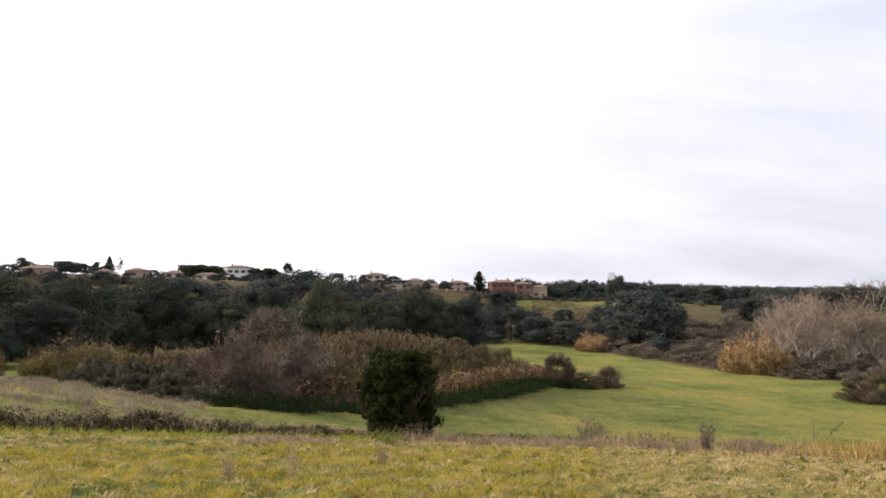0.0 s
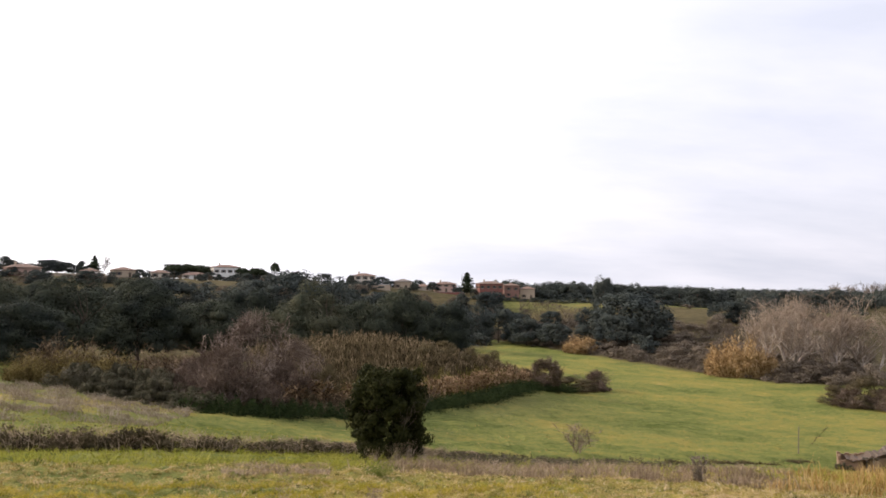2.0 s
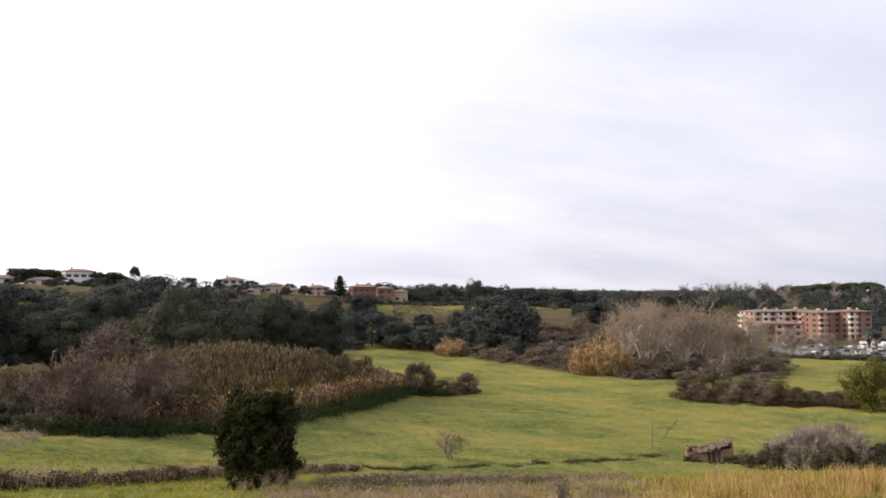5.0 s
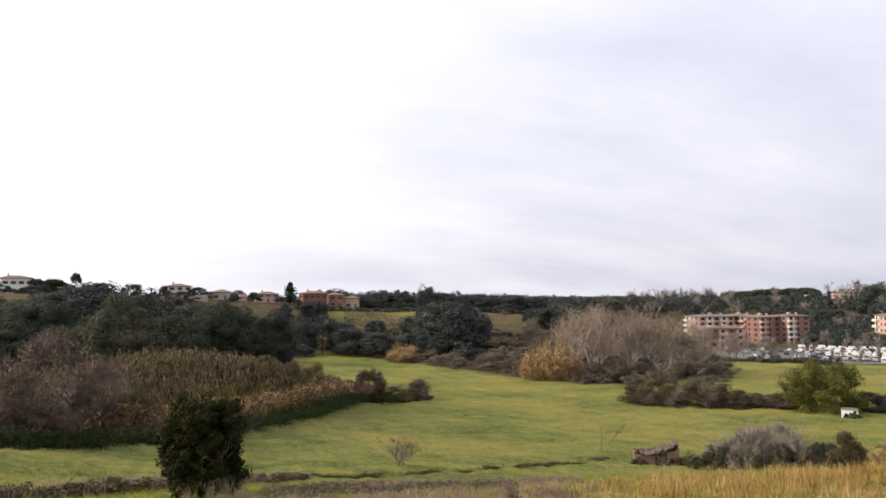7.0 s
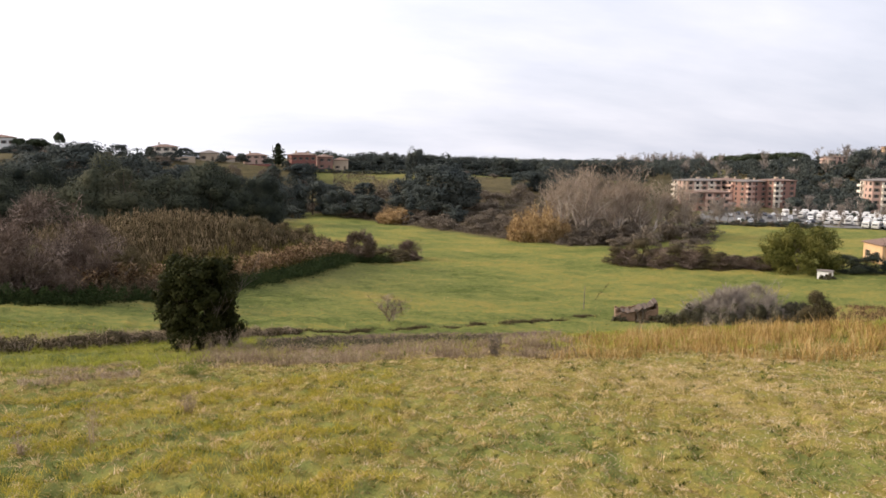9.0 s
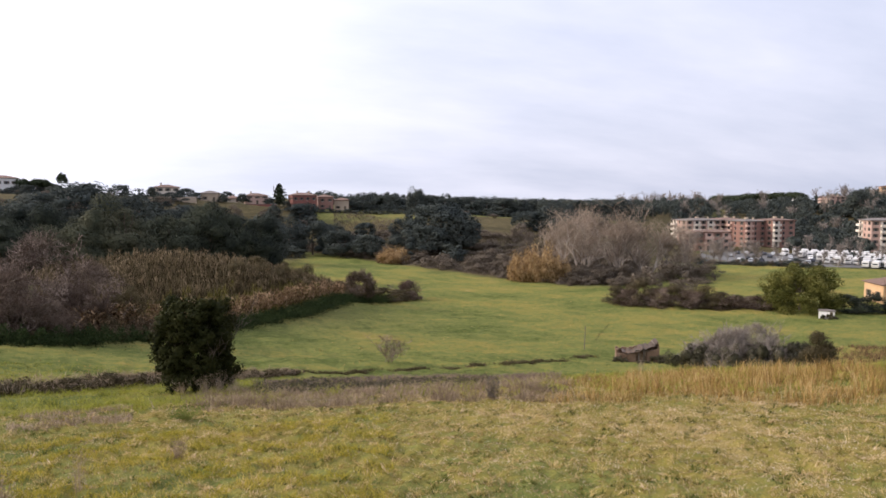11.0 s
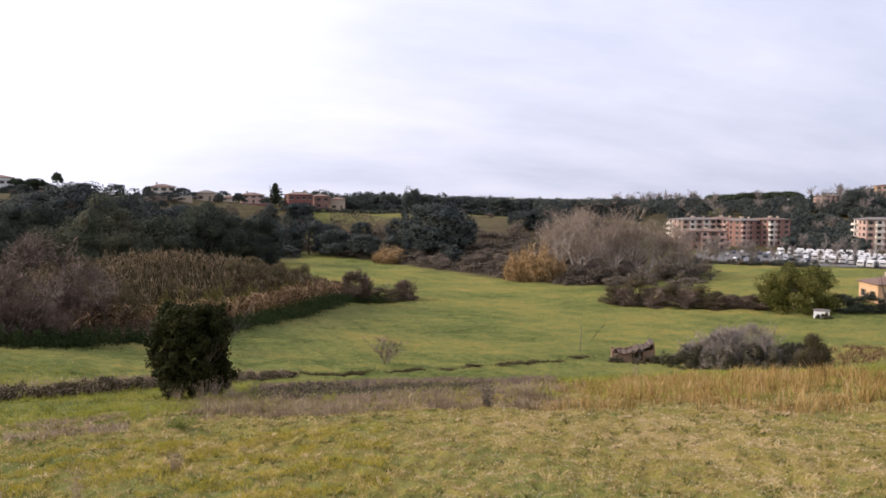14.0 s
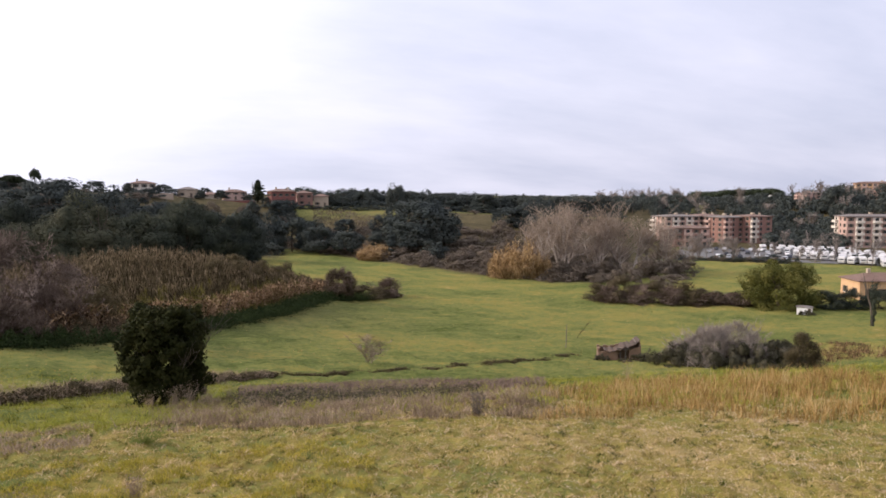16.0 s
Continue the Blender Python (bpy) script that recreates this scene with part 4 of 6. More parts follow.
stuff("meadow_grass", [blades(x, y, ground_z(x, y), h, rs.uniform(0.008, 0.018, n), rs.uniform(0.4, 1.5, n), rs)], M_GRASS, "short yellow-green meadow grass with straw mixed in", "grass")
x, y = tufted(*scatter(26000, 4.2, 22, -38, 56, rs), 1.1, 32, 0.25, rs)
x, y = tufted(x, y, 0.45, 30, 0.3, rs)
stuff("meadow_tussocks", tussocks(x, y, 20, 0.1, 0.03, 0.085, rs), M_GRASS, "uneven clumps of yellow-green meadow grass", "grass")
x, y = ragged(*scatter(9000, 20, 48, -38, 50, rs), 2.2, 28, -0.1, rs)
stuff("slope_tussocks", tussocks(x, y, 12, 0.24, 0.1, 0.3, rs), M_SLOPE, "uneven clumps of green grass on the slope", "grass")
x, y = tufted(*scatter(200000, 4.2, 21.5, -38, 56, rs), 0.35, 39, 0.5, rs)
az = np.degrees(np.arctan2(x, y))
ok = 0.4 * swell(x, y, 4.3, 40) + 0.8 * swell(x, y, 0.6, 52) + rs.normal(size=len(x)) * 0.4 > np.interp(az, (-30, 5, 25, 45), (0.9, 0.4, -0.5, -1.2))
x, y = x[ok], y[ok]
n = len(x)
stuff("straw_grass", [blades(x, y, ground_z(x, y), rs.uniform(0.02, 0.06, n), rs.uniform(0.008, 0.017, n), rs.uniform(0.5, 1.8, n), rs)], M_STRAWGRASS, "bleached straw lying through the meadow grass", "grass")
x, y = tufted(*scatter(125000, 20, 62, -38, 56, rs), 0.9, 35, 0.12, rs)
n = len(x)
h = rs.uniform(0.05, 0.14, n) * (1 + 0.8 * np.clip(swell(x, y, 1.6, 36), 0, 1))
stuff("slope_grass", [blades(x, y, ground_z(x, y), h, rs.uniform(0.014, 0.03, n), rs.uniform(0.3, 1.2, n), rs)], M_SLOPE, "green grass on the slope above the ditch", "grass")
x, y = tufted(*scatter(110000, 60, 235, -38, 50, rs), 3.5, 37, 0.1, rs)
n = len(x)
h = rs.uniform(0.04, 0.1, n) * (1 + np.clip(swell(x, y, 9, 38), 0, 1))
stuff("field_grass", [blades(x, y, ground_z(x, y), h, rs.uniform(0.06, 0.14, n), rs.uniform(0.6, 1.8, n), rs)], M_GREEN_GRASS, "green field grass in the valley", "grass")

# dark tone partly stands in for shade among the slope's bumps
x, y = ragged(*scatter(5200, 19, 60, -38, 50, rs), 2.6, 29, 0.1, rs)
stuff("slope_tufts", tussocks(x, y, 15, 0.2, 0.07, 0.2, rs), M_TUFT, "rank grass tufts on the slope, dark green partly for shadows", "grass")
x, y = ragged(*scatter(9000, 4.5, 20.5, -38, 52, rs), 1.2, 27, 0.25, rs)
stuff("meadow_tufts", tussocks(x, y, 16, 0.075, 0.03, 0.08, rs), M_TUFT, "low dark green tufts in the meadow grass", "grass")
# darker tufts, partly painted shadow, and pale dead ones scattered over slope and field
for name, mat, n, r0, r1, h0, h1, w0, w1, length, cut, label in (
        ("rusty_grass", M_RUSTY, 60000, 4.5, 19, 0.03, 0.1, 0.006, 0.013, 1.5, 0.85, "rusty-brown dead grass in small patches"),
        ("field_tufts", M_TUFT, 80000, 55, 175, 0.04, 0.11, 0.05, 0.12, 3.2, 0.75, "rank grass tufts in the field, dark green partly for tuft shadows"),
        ("dead_field_tufts", M_TAWNY, 30000, 45, 175, 0.08, 0.2, 0.05, 0.1, 4.5, 0.85, "pale dead tufts in the field grass")):
    x, y = ragged(*scatter(n, r0, r1, -34, 52, rs), length, 71 + int(r0) + len(name), cut, rs)
    m = len(x)
    stuff(name, [blades(x, y, ground_z(x, y), rs.uniform(h0, h1, m), rs.uniform(w0, w1, m), rs.uniform(0.3, 1.4, m), rs)], mat, label, "grass")

x, y = ragged(*scatter(110000, 4.5, 16, -38, 12, rs), 1.9, 83, 0.2, rs)
n = len(x)
stuff("lush_grass", [blades(x, y, ground_z(x, y), rs.uniform(0.04, 0.14, n), rs.uniform(0.007, 0.013, n), rs.uniform(0.3, 1.2, n), rs)], M_LUSH, "lush yellow-green grass in thick patches", "grass")


def strip(pts, width, n, rs):
    """Places along a bent line of the plan, spread across its width."""
    pts = np.array(pts, dtype=float)
    seg = np.linalg.norm(np.diff(pts, axis=0), axis=1)
    s = np.concatenate([[0], np.cumsum(seg)])
    t = rs.uniform(0, s[-1], n)
    c = np.stack([np.interp(t, s, pts[:, 0]), np.interp(t, s, pts[:, 1])], 1)
    return c[:, 0] + rs.normal(size=n) * width / 2.2, c[:, 1] + rs.normal(size=n) * width / 2.2, t / s[-1]


# tawny cane grass past the crest
x, y = ragged(*scatter(34000, 18.2, 31, 22, 56, rs), 2.4, 41, -0.05, rs)
az = np.degrees(np.arctan2(x, y))
ok = rs.uniform(size=len(x)) < ease(22, 28, az + 1.5 * swell(x, y, 3, 58))
x, y, az = x[ok], y[ok], az[ok]
n = len(x)
h = rs.uniform(0.15, 0.78, n) ** 1.2 * (0.85 + 0.4 * np.clip(swell(x, y, 2.2, 42), -1, 1)) * np.interp(az, (22, 27, 33, 45), (0.3, 0.62, 0.76, 0.86))
stuff("tawny_grass", [blades(x, y, ground_z(x, y), h, rs.uniform(0.01, 0.024, n), rs.uniform(0.05, 0.6, n), rs)], M_TAWNY, "tall tawny dry grass in a band past the crest", "grass")
# dry mauve stalks round the bush and along the crest
x, y = scatter(60000, 18.4, 29, -12, 29, rs)
az = np.degrees(np.arctan2(x, y)) + 1.6 * swell(x, y, 3, 48)
ok = rs.uniform(size=len(x)) < ease(-6, 2, az) * ease(28, 23, az)
x, y = ragged(x[ok], y[ok], 2.6, 45, -0.7, rs)
n = len(x)
h = rs.uniform(0.06, 0.33, n) * (0.8 + 0.5 * np.clip(swell(x, y, 1.5, 46), -1, 1))
stuff("dry_weeds", [blades(x, y, ground_z(x, y), h, rs.uniform(0.01, 0.024, n), rs.uniform(0.1, 0.9, n), rs)], M_STRAW, "dry brown weed stalks in a strip below the crest", "weeds")
x, y = ragged(*scatter(1500, 23, 29, 1, 20, rs), 3.0, 47, 0.1, rs)
p = np.repeat(np.stack([x, y, ground_z(x, y)], 1), 16, 0)
p = p + rs.normal(size=p.shape) * [0.12, 0.12, 0] + np.stack([0 * p[:, 0], 0 * p[:, 0], rs.uniform(0, 0.4, len(p))], 1)
stuff("low_brambles", [leaf_quads(p, 0.04, rs)], M_BRAMBLE, "low dark brambles among the dry stalks", "weeds")
x, y = ragged(*scatter(4500, 17.2, 21.5, -16, -8, rs), 3.0, 49, 0.1, rs)
n = len(x)
stuff("short_dry_weeds", [blades(x, y, ground_z(x, y), rs.uniform(0.05, 0.18, n), rs.uniform(0.01, 0.022, n), rs.uniform(0.1, 0.9, n), rs)], M_STRAW, "short dry brown weed stalks among green grass", "weeds")
# a flat mauve patch of dead grass below the crest
x, y = ragged(*scatter(24000, 30, 46, 1.5, 25, rs), 6.0, 53, -0.9, rs)
n = len(x)
stuff("dead_grass", [blades(x, y, ground_z(x, y), rs.uniform(0.1, 0.4, n), rs.uniform(0.02, 0.04, n), rs.uniform(0.2, 1.0, n), rs)], M_DEADGRASS, "flat patch of dead mauve-brown grass", "grass")
# pale dead weeds beyond the ditch
u, w = rs.uniform(size=40000), rs.uniform(size=40000)
x, y = ragged(-46 + 22 * u + 4 * w, 82 - 34 * w + 3 * u, 5.0, 43, -0.1, rs)
n = len(x)
h = rs.uniform(0.1, 0.6, n) * (0.8 + 0.5 * np.clip(swell(x, y, 2.5, 44), -1, 1))
stuff("pale_weeds", [blades(x, y, ground_z(x, y), h, rs.uniform(0.03, 0.06, n), rs.uniform(0.3, 1.3, n), rs)], M_PALE, "pale greyish dead weeds lying over the field's edge", "weeds")

# rank brown growth on the far bank
az, k = rs.uniform(7, 31, 26000), rs.uniform(size=26000)
r = np.interp(az, *BANK_FOOT) + 2 + 95 * k
x, y = ragged(r * np.sin(np.radians(az)), r * np.cos(np.radians(az)), 9.0, 59, -0.7, rs)
n = len(x)
stuff("bank_growth", [blades(x, y, ground_z(x, y), rs.uniform(0.4, 1.7, n) * (1 + 0.4 * swell(x, y, 14, 60)), rs.uniform(0.12, 0.3, n), rs.uniform(0.2, 1.2, n), rs)], M_SCRUB, "rank brown grass and briars on the far bank", "weeds")

# ---- the ditch with its low hedge ----
DITCH = ((-34, 25), (-18, 28.8), (-13.5, 29), (-10.4, 29.5), (-5.9, 37.4), (0.2, 60), (4.5, 65), (10, 67), (21, 73.5), (35, 81), (46, 88))
HEDGE_TOP = ((0, 0.28, 0.4, 0.5, 0.7, 0.9, 1), (1.35, 1.3, 0.85, 0.74, 0.85, 0.92, 0.5))
x, y, t = strip(DITCH[:7], 0.65, 800, rs)
top = np.interp(t, *HEDGE_TOP) * (0.85 + 0.3 * np.clip(swell(x, y, 2.2, 51), -1, 1))
r = np.clip(0.42 * top * rs.uniform(0.7, 1.15, len(x)), 0.15, 0.6)
lobes = list(zip(x, y, ground_z(x, y) + rs.uniform(0.1, 0.6, len(x)) * top, r, np.full(len(x), 0.85)))
hedge = [leaf_quads(crown_points(rs, lobes, 120, 0.55), 0.075, rs, 0.2)]
x, y, t = strip(DITCH[:7], 0.6, 30000, rs)
top = np.interp(t, *HEDGE_TOP) * (0.7 + 0.2 * np.clip(swell(x, y, 1.4, 50), -1, 1))
hedge.append(leaf_quads(np.stack([x, y, ground_z(x, y) + top * rs.uniform(0, 1, len(x))], 1), 0.07, rs, 0.2))
x, y, t = strip(DITCH[:7], 0.9, 16000, rs)
top = np.interp(t, *HEDGE_TOP) * (0.8 + 0.3 * np.clip(swell(x, y, 1.8, 54), -1, 1))
p = np.stack([x, y, ground_z(x, y) + top * rs.uniform(0.1, 0.9, len(x))], 1)
stuff("ditch_briars", [slivers(p, rs.normal(size=p.shape) + [0, 0, 0.5], 0.3, 0.02, rs)], M_STRAW, "bare brown briar stems woven through the ditch hedge", "weeds")
stuff("ditch_hedge", hedge, M_HEDGE, "low brown-green bramble hedge along the ditch", "hedge")
x, y, t = strip(DITCH[5:], 0.9, 11000, rs)
ok = swell(x, y, 3.5, 57) + rs.normal(size=len(x)) * 0.4 > 0.0
x, y = x[ok], y[ok]
stuff("ditch_grass", [blades(x, y, ground_z(x, y), rs.uniform(0.1, 0.42, len(x)), rs.uniform(0.03, 0.06, len(x)), rs.uniform(0.2, 1.2, len(x)), rs)], M_HEDGE, "rank dark grass along the ditch's edge", "grass")
x, y, t = strip(DITCH[:7], 1.0, 3500, rs)
top = np.interp(t, *HEDGE_TOP) * 0.9
stuff("ditch_stalks", [blades(x, y, ground_z(x, y), top * rs.uniform(0.3, 1.15, len(x)), rs.uniform(0.012, 0.025, len(x)), rs.uniform(0.1, 0.8, len(x)), rs)], M_STRAW, "dry brown stalks standing in the ditch hedge", "weeds")

# ---- the reed bed ----
def reed_bed():
    rs = np.random.RandomState(13)
    n0 = 30000
    u, v = rs.uniform(size=n0), rs.uniform(size=n0)
    # between the front line and a line some way behind it
    fx, fy = np.interp(u, (0, 0.2, 0.45, 0.65, 0.85, 1), (-19, -12, -1, 8, 18, 27)), np.interp(u, (0, 0.2, 0.45, 0.65, 0.85, 1), (79, 92, 108, 121, 146, 158))
    depth = np.interp(u, (0, 0.5, 0.8, 1), (40, 52, 30, 6))
    x, y = fx - 0.28 * depth * v, fy + 1.5 + depth * v
    keep = swell(x, y, 1.5, 63) + 0.5 * swell(x, y, 4.5, 64) + rs.normal(size=n0) * 0.25 > 0.05
    x, y, u, v = x[keep], y[keep], u[keep], v[keep]
    h = np.interp(v, (0, 0.1, 0.2, 0.4, 1), (1.5, 2.2, 3.4, 4.8, 5.6)) * np.interp(u, (0, 0.6, 0.85, 1), (1, 1, 0.8, 0.45))
    h = h * (0.9 + 0.12 * np.clip(swell(x, y, 6, 61), -1, 1) + 0.14 * np.clip(swell(x, y, 1.8, 62), -1, 1)) * rs.uniform(0.82, 1.05, len(x))
    z = ground_z(x, y)
    green = v + 0.05 * swell(x, y, 5, 68) < 0.2
    for ok, mat, word in ((~green, M_REED, "tall olive-brown"), (green, M_REEDGREEN, "shorter yellow-green")):
        stuff("reed_bed", [blades(x[ok], y[ok], z[ok], h[ok], rs.uniform(0.04, 0.08, ok.sum()), rs.uniform(0.02, 0.14, ok.sum()), rs)], mat, "wide bed of " + word + " reeds", "reeds")
    j = np.where((rs.uniform(size=len(x)) < 0.5) & ~green)[0]
    stuff("reed_plumes", [blades(x[j], y[j], z[j] + h[j] * 0.93, rs.uniform(0.35, 0.7, len(j)), rs.uniform(0.1, 0.2, len(j)), rs.uniform(0.1, 0.8, len(j)), rs)], M_PLUME, "pale dry plumes on the reeds", "reeds")
    i = np.repeat(np.arange(len(x)), 4)
    k = rs.uniform(0.5, 1.0, len(i))
    q = rs.normal(size=(len(i), 2)) * 0.12
    for ok, mat, word in ((~green[i], M_REED, "olive-brown"), (green[i], M_REEDGREEN, "yellow-green")):
        i2, k2, q2 = i[ok], k[ok], q[ok]
        stuff("reed_leaves", [blades(x[i2] + q2[:, 0], y[i2] + q2[:, 1], z[i2] + h[i2] * k2 - 0.35, rs.uniform(0.45, 1.0, len(i2)), rs.uniform(0.05, 0.1, len(i2)), rs.uniform(0.15, 0.6, len(i2)), rs)],
              mat, "narrow " + word + " reed leaves", "reeds")
    # dead drooping leaves along the front
    m = 19000
    u, w = rs.uniform(size=m), rs.uniform(size=m) ** 1.4
    fx, fy = np.interp(u, (0, 0.25, 0.55, 0.8, 1), (-17, -8, 1, 10, 21)), np.interp(u, (0, 0.25, 0.55, 0.8, 1), (83, 97, 111, 127, 150))
    x, y = fx + rs.normal(size=m) * 0.5, fy + 0.4 + w * 4
    lump = swell(x, y, 3.2, 65) + 0.6 * swell(x, y, 1.1, 66)
    ok = lump + rs.normal(size=m) * 0.3 > 0.05
    x, y, lump = x[ok], y[ok], lump[ok]
    z = ground_z(x, y) + rs.uniform(0.8, 2.9, len(x)) * (0.85 + 0.4 * np.clip(lump, -1, 1))
    stuff("dead_reed_leaves", [blades(x, y, z, rs.uniform(0.15, 0.55, len(x)), rs.uniform(0.09, 0.2, len(x)), rs.uniform(0.8, 2.6, len(x)), rs)], M_DEAD, "pinkish-brown dead reed leaves hanging along the front", "reeds")
    x, y, t = strip(((-23, 72), (-16, 80), (-9, 92), (-1, 105), (10, 121), (20, 143), (30, 153)), 2.4, 62000, rs)
    top = np.interp(t, (0, 1), (1.6, 1.6)) * (0.75 + 0.45 * np.clip(swell(x, y, 2.4, 67), -1, 1))
    p = np.stack([x, y, ground_z(x, y) + rs.uniform(0, 1, len(x)) * np.maximum(top, 0.1)], 1)
    stuff("nettle_band", [leaf_quads(p, 0.14, rs, 0.4)], M_FOOT, "dark green nettles and brambles at the reeds' foot", "weeds")


reed_bed()

# a rut across the valley field
x, y, t = strip(((54.5, 104), (60.5, 113), (67, 122.5)), 0.16, 170, rs)
stuff("rut_grass", [blades(x, y, ground_z(x, y), rs.uniform(0.06, 0.16, len(x)), rs.uniform(0.05, 0.1, len(x)), rs.uniform(0.3, 1.2, len(x)), rs)], M_HEDGE, "dark line of rank grass along a rut", "grass")
# rough brown bank at the valley's right
x, y = ragged(72 + 24 * rs.uniform(size=9000), 74 + 16 * rs.uniform(size=9000), 5.0, 55, -0.1, rs)
n = len(x)
stuff("bank_weeds", [blades(x, y, ground_z(x, y), rs.uniform(0.2, 0.8, n), rs.uniform(0.03, 0.06, n), rs.uniform(0.2, 1.0, n), rs)], M_DEAD, "rusty-brown dead weeds on a low bank", "weeds")

# ---- houses ----
def polar(az, r):
    return r * math.sin(radians(az)), r * math.cos(radians(az))


SHARED = {}


def shared(key, make):
    if key not in SHARED:
        SHARED[key] = make()
    return SHARED[key]


def bm_mesh(name, bm, mat):
    me = bpy.data.meshes.new(name)
    bm.to_mesh(me)
    bm.free()
    me.materials.append(mat)
    return me


def window_meshes(w, h):
    """A frame with its reveal and sill, a pane, and a pair of shutters; the wall's face is at y = 0, outside is -y."""
    def fr():
        bm = bmesh.new()
        rings = []
        for y in (-0.05, 0.02):
            for k in (0, 0.09):
                rings.append([bm.verts.new(p) for p in ((-w / 2 + k, y, k), (w / 2 - k, y, k), (w / 2 - k, y, h - k), (-w / 2 + k, y, h - k))])
        for p, q in ((0, 1), (1, 3), (2, 0)):
            for i in range(4):
                j = (i + 1) % 4
                bm.faces.new((rings[p][i], rings[p][j], rings[q][j], rings[q][i]))
        bmesh.ops.recalc_face_normals(bm, faces=bm.faces)
        return bm_mesh("window", bm, M_FRAME)

    def sill():
        return bm_mesh("sill", box(-w / 2 - 0.12, w / 2 + 0.12, -0.16, 0.02, -0.1, -0.004), M_CONCRETE)

    def pane():
        return bm_mesh("pane", box(-w / 2 + 0.09, w / 2 - 0.09, -0.02, 0.01, 0.09, h - 0.09), M_GLASS)

    def shut():
        return bm_mesh("shutter", box(-w * 0.24, w * 0.24, -0.07, -0.012, 0, h), M_SHUTTER)
    return shared(("fr", w, h), fr), shared(("pane", w, h), pane), shared(("shut", w, h), shut), shared(("sill", w, h), sill)


def add_window(parent, m, w=1.2, h=1.4, shutters=False):
    fr, pane, shut, sill = window_meshes(w, h)
    o = part("window", fr, parent)
    o.matrix_basis = m
    part("pane", pane, o)
    part("sill", sill, o)
    if shutters:
        for s in (-1, 1):
            part("shutter", shut, o).matrix_basis = pose(s * (w * 0.74 + 0.03), 0, 0)
    return o


def balcony_mesh(w, mat_key, mat):
    def make():
        bm = bmesh.new()
        box_into(bm, -w / 2, w / 2, -1.3, 0.05, 0, 0.18)
        box_into(bm, -w / 2, w / 2, -1.3, -1.18, 0.18, 1.1)
        box_into(bm, -w / 2, -w / 2 + 0.12, -1.18, 0.05, 0.18, 1.1)
        box_into(bm, w / 2 - 0.12, w / 2, -1.18, 0.05, 0.18, 1.1)
        return bm_mesh("balcony", bm, mat)
    return shared(("balcony", w, mat_key), make)


def hip_roof(w, d, z, rise, over=0.6, thick=0.18):
    bm = bmesh.new()
    x, y = w / 2 + over, d / 2 + over
    k = min(x, y) * 0.95
    lo = [bm.verts.new(p) for p in ((-x, -y, z), (x, -y, z), (x, y, z), (-x, y, z))]
    mid = [bm.verts.new(p) for p in ((-x, -y, z + thick), (x, -y, z + thick), (x, y, z + thick), (-x, y, z + thick))]
    if w >= d:
        a, b = bm.verts.new((-x + k, 0, z + thick + rise)), bm.verts.new((x - k, 0, z + thick + rise))
        tops = ((mid[0], mid[1], b, a), (mid[1], mid[2], b), (mid[2], mid[3], a, b), (mid[3], mid[0], a))
    else:
        a, b = bm.verts.new((0, -y + k, z + thick + rise)), bm.verts.new((0, y - k, z + thick + rise))
        tops = ((mid[0], mid[1], a), (mid[1], mid[2], b, a), (mid[2], mid[3], b), (mid[3], mid[0], a, b))
    bm.faces.new(lo[::-1])
    for i in range(4):
        bm.faces.new((lo[i], lo[(i + 1) % 4], mid[(i + 1) % 4], mid[i]))
    for f in tops:
        bm.faces.new(f)
    return bm


def side_matrix(side, along, w, d, z):
    """The pose of something on a wall: sides 0 front, 1 right, 2 back, 3 left."""
    if side == 0:
        return pose(along, -d / 2, z)
    if side == 1:
        return pose(w / 2, along, z, 0, 0, 90)
    if side == 2:
        return pose(-along, d / 2, z, 0, 0, 180)
    return pose(-w / 2, -along, z, 0, 0, -90)


def house(az, r, w, d, top, skew, wall, roof, storeys, label, rise=1.3, shutters=True, chimneys=1, sink=1.2, sides=(0, 3)):
    """A house whose eaves reach the height top; it faces the valley with a skew."""
    x, y = polar(az, r)
    base = gz(x, y)
    h = top - base - rise
    t = thing("house", label, "house", Matrix.Translation((x, y, base)) @ Matrix.Rotation(radians(-az + skew), 4, "Z"))
    part("wall", (box(-w / 2, w / 2, -d / 2, d / 2, -sink, h), wall), t)
    ro = part("roof", (hip_roof(w, d, h, rise), roof), t)
    for i in range(chimneys):
        cx = (-0.22 + 0.5 * i) * w
        c = bmesh.new()
        box_into(c, cx - 0.35, cx + 0.35, -0.3, 0.3, h + rise * 0.4, h + rise + 0.9)
        box_into(c, cx - 0.45, cx + 0.45, -0.4, 0.4, h + rise + 0.9, h + rise + 1.05)
        part("chimney", (c, M_WALL_TAN), ro)
    fl = h / storeys
    for side in sides:
        span = w if side in (0, 2) else d
        n = max(2, int(span / 3.2))
        for s in range(storeys):
            for i in range(n):
                a = (i + 0.5) / n * span - span / 2
                door = s == 0 and side == 0 and i == n // 2
                if door:
                    dm = shared("house_door", lambda: bm_mesh("door", box(-0.55, 0.55, -0.06, 0.02, 0, 2.1), M_SHUTTER))
                    part("door", dm, t).matrix_basis = side_matrix(side, a, w, d, 0.02)
                else:
                    add_window(t, side_matrix(side, a, w, d, s * fl + 0.95), 1.2, min(1.4, fl - 1.3), shutters)
    return t


house(-29.2, 324, 11, 8, 9.3, 15, M_WALL_PEACH, M_TILE, 1, "low peach house with terracotta roof on the ridge")
house(-25.0, 338, 6, 6, 8.4, -10, M_WALL_WHITE, M_TILE, 1, "small white house on the ridge", chimneys=0)
house(-22.9, 350, 9, 8, 9.2, 10, M_WALL_TAN, M_TILE, 1, "low tan house with red-brown roof", chimneys=0)
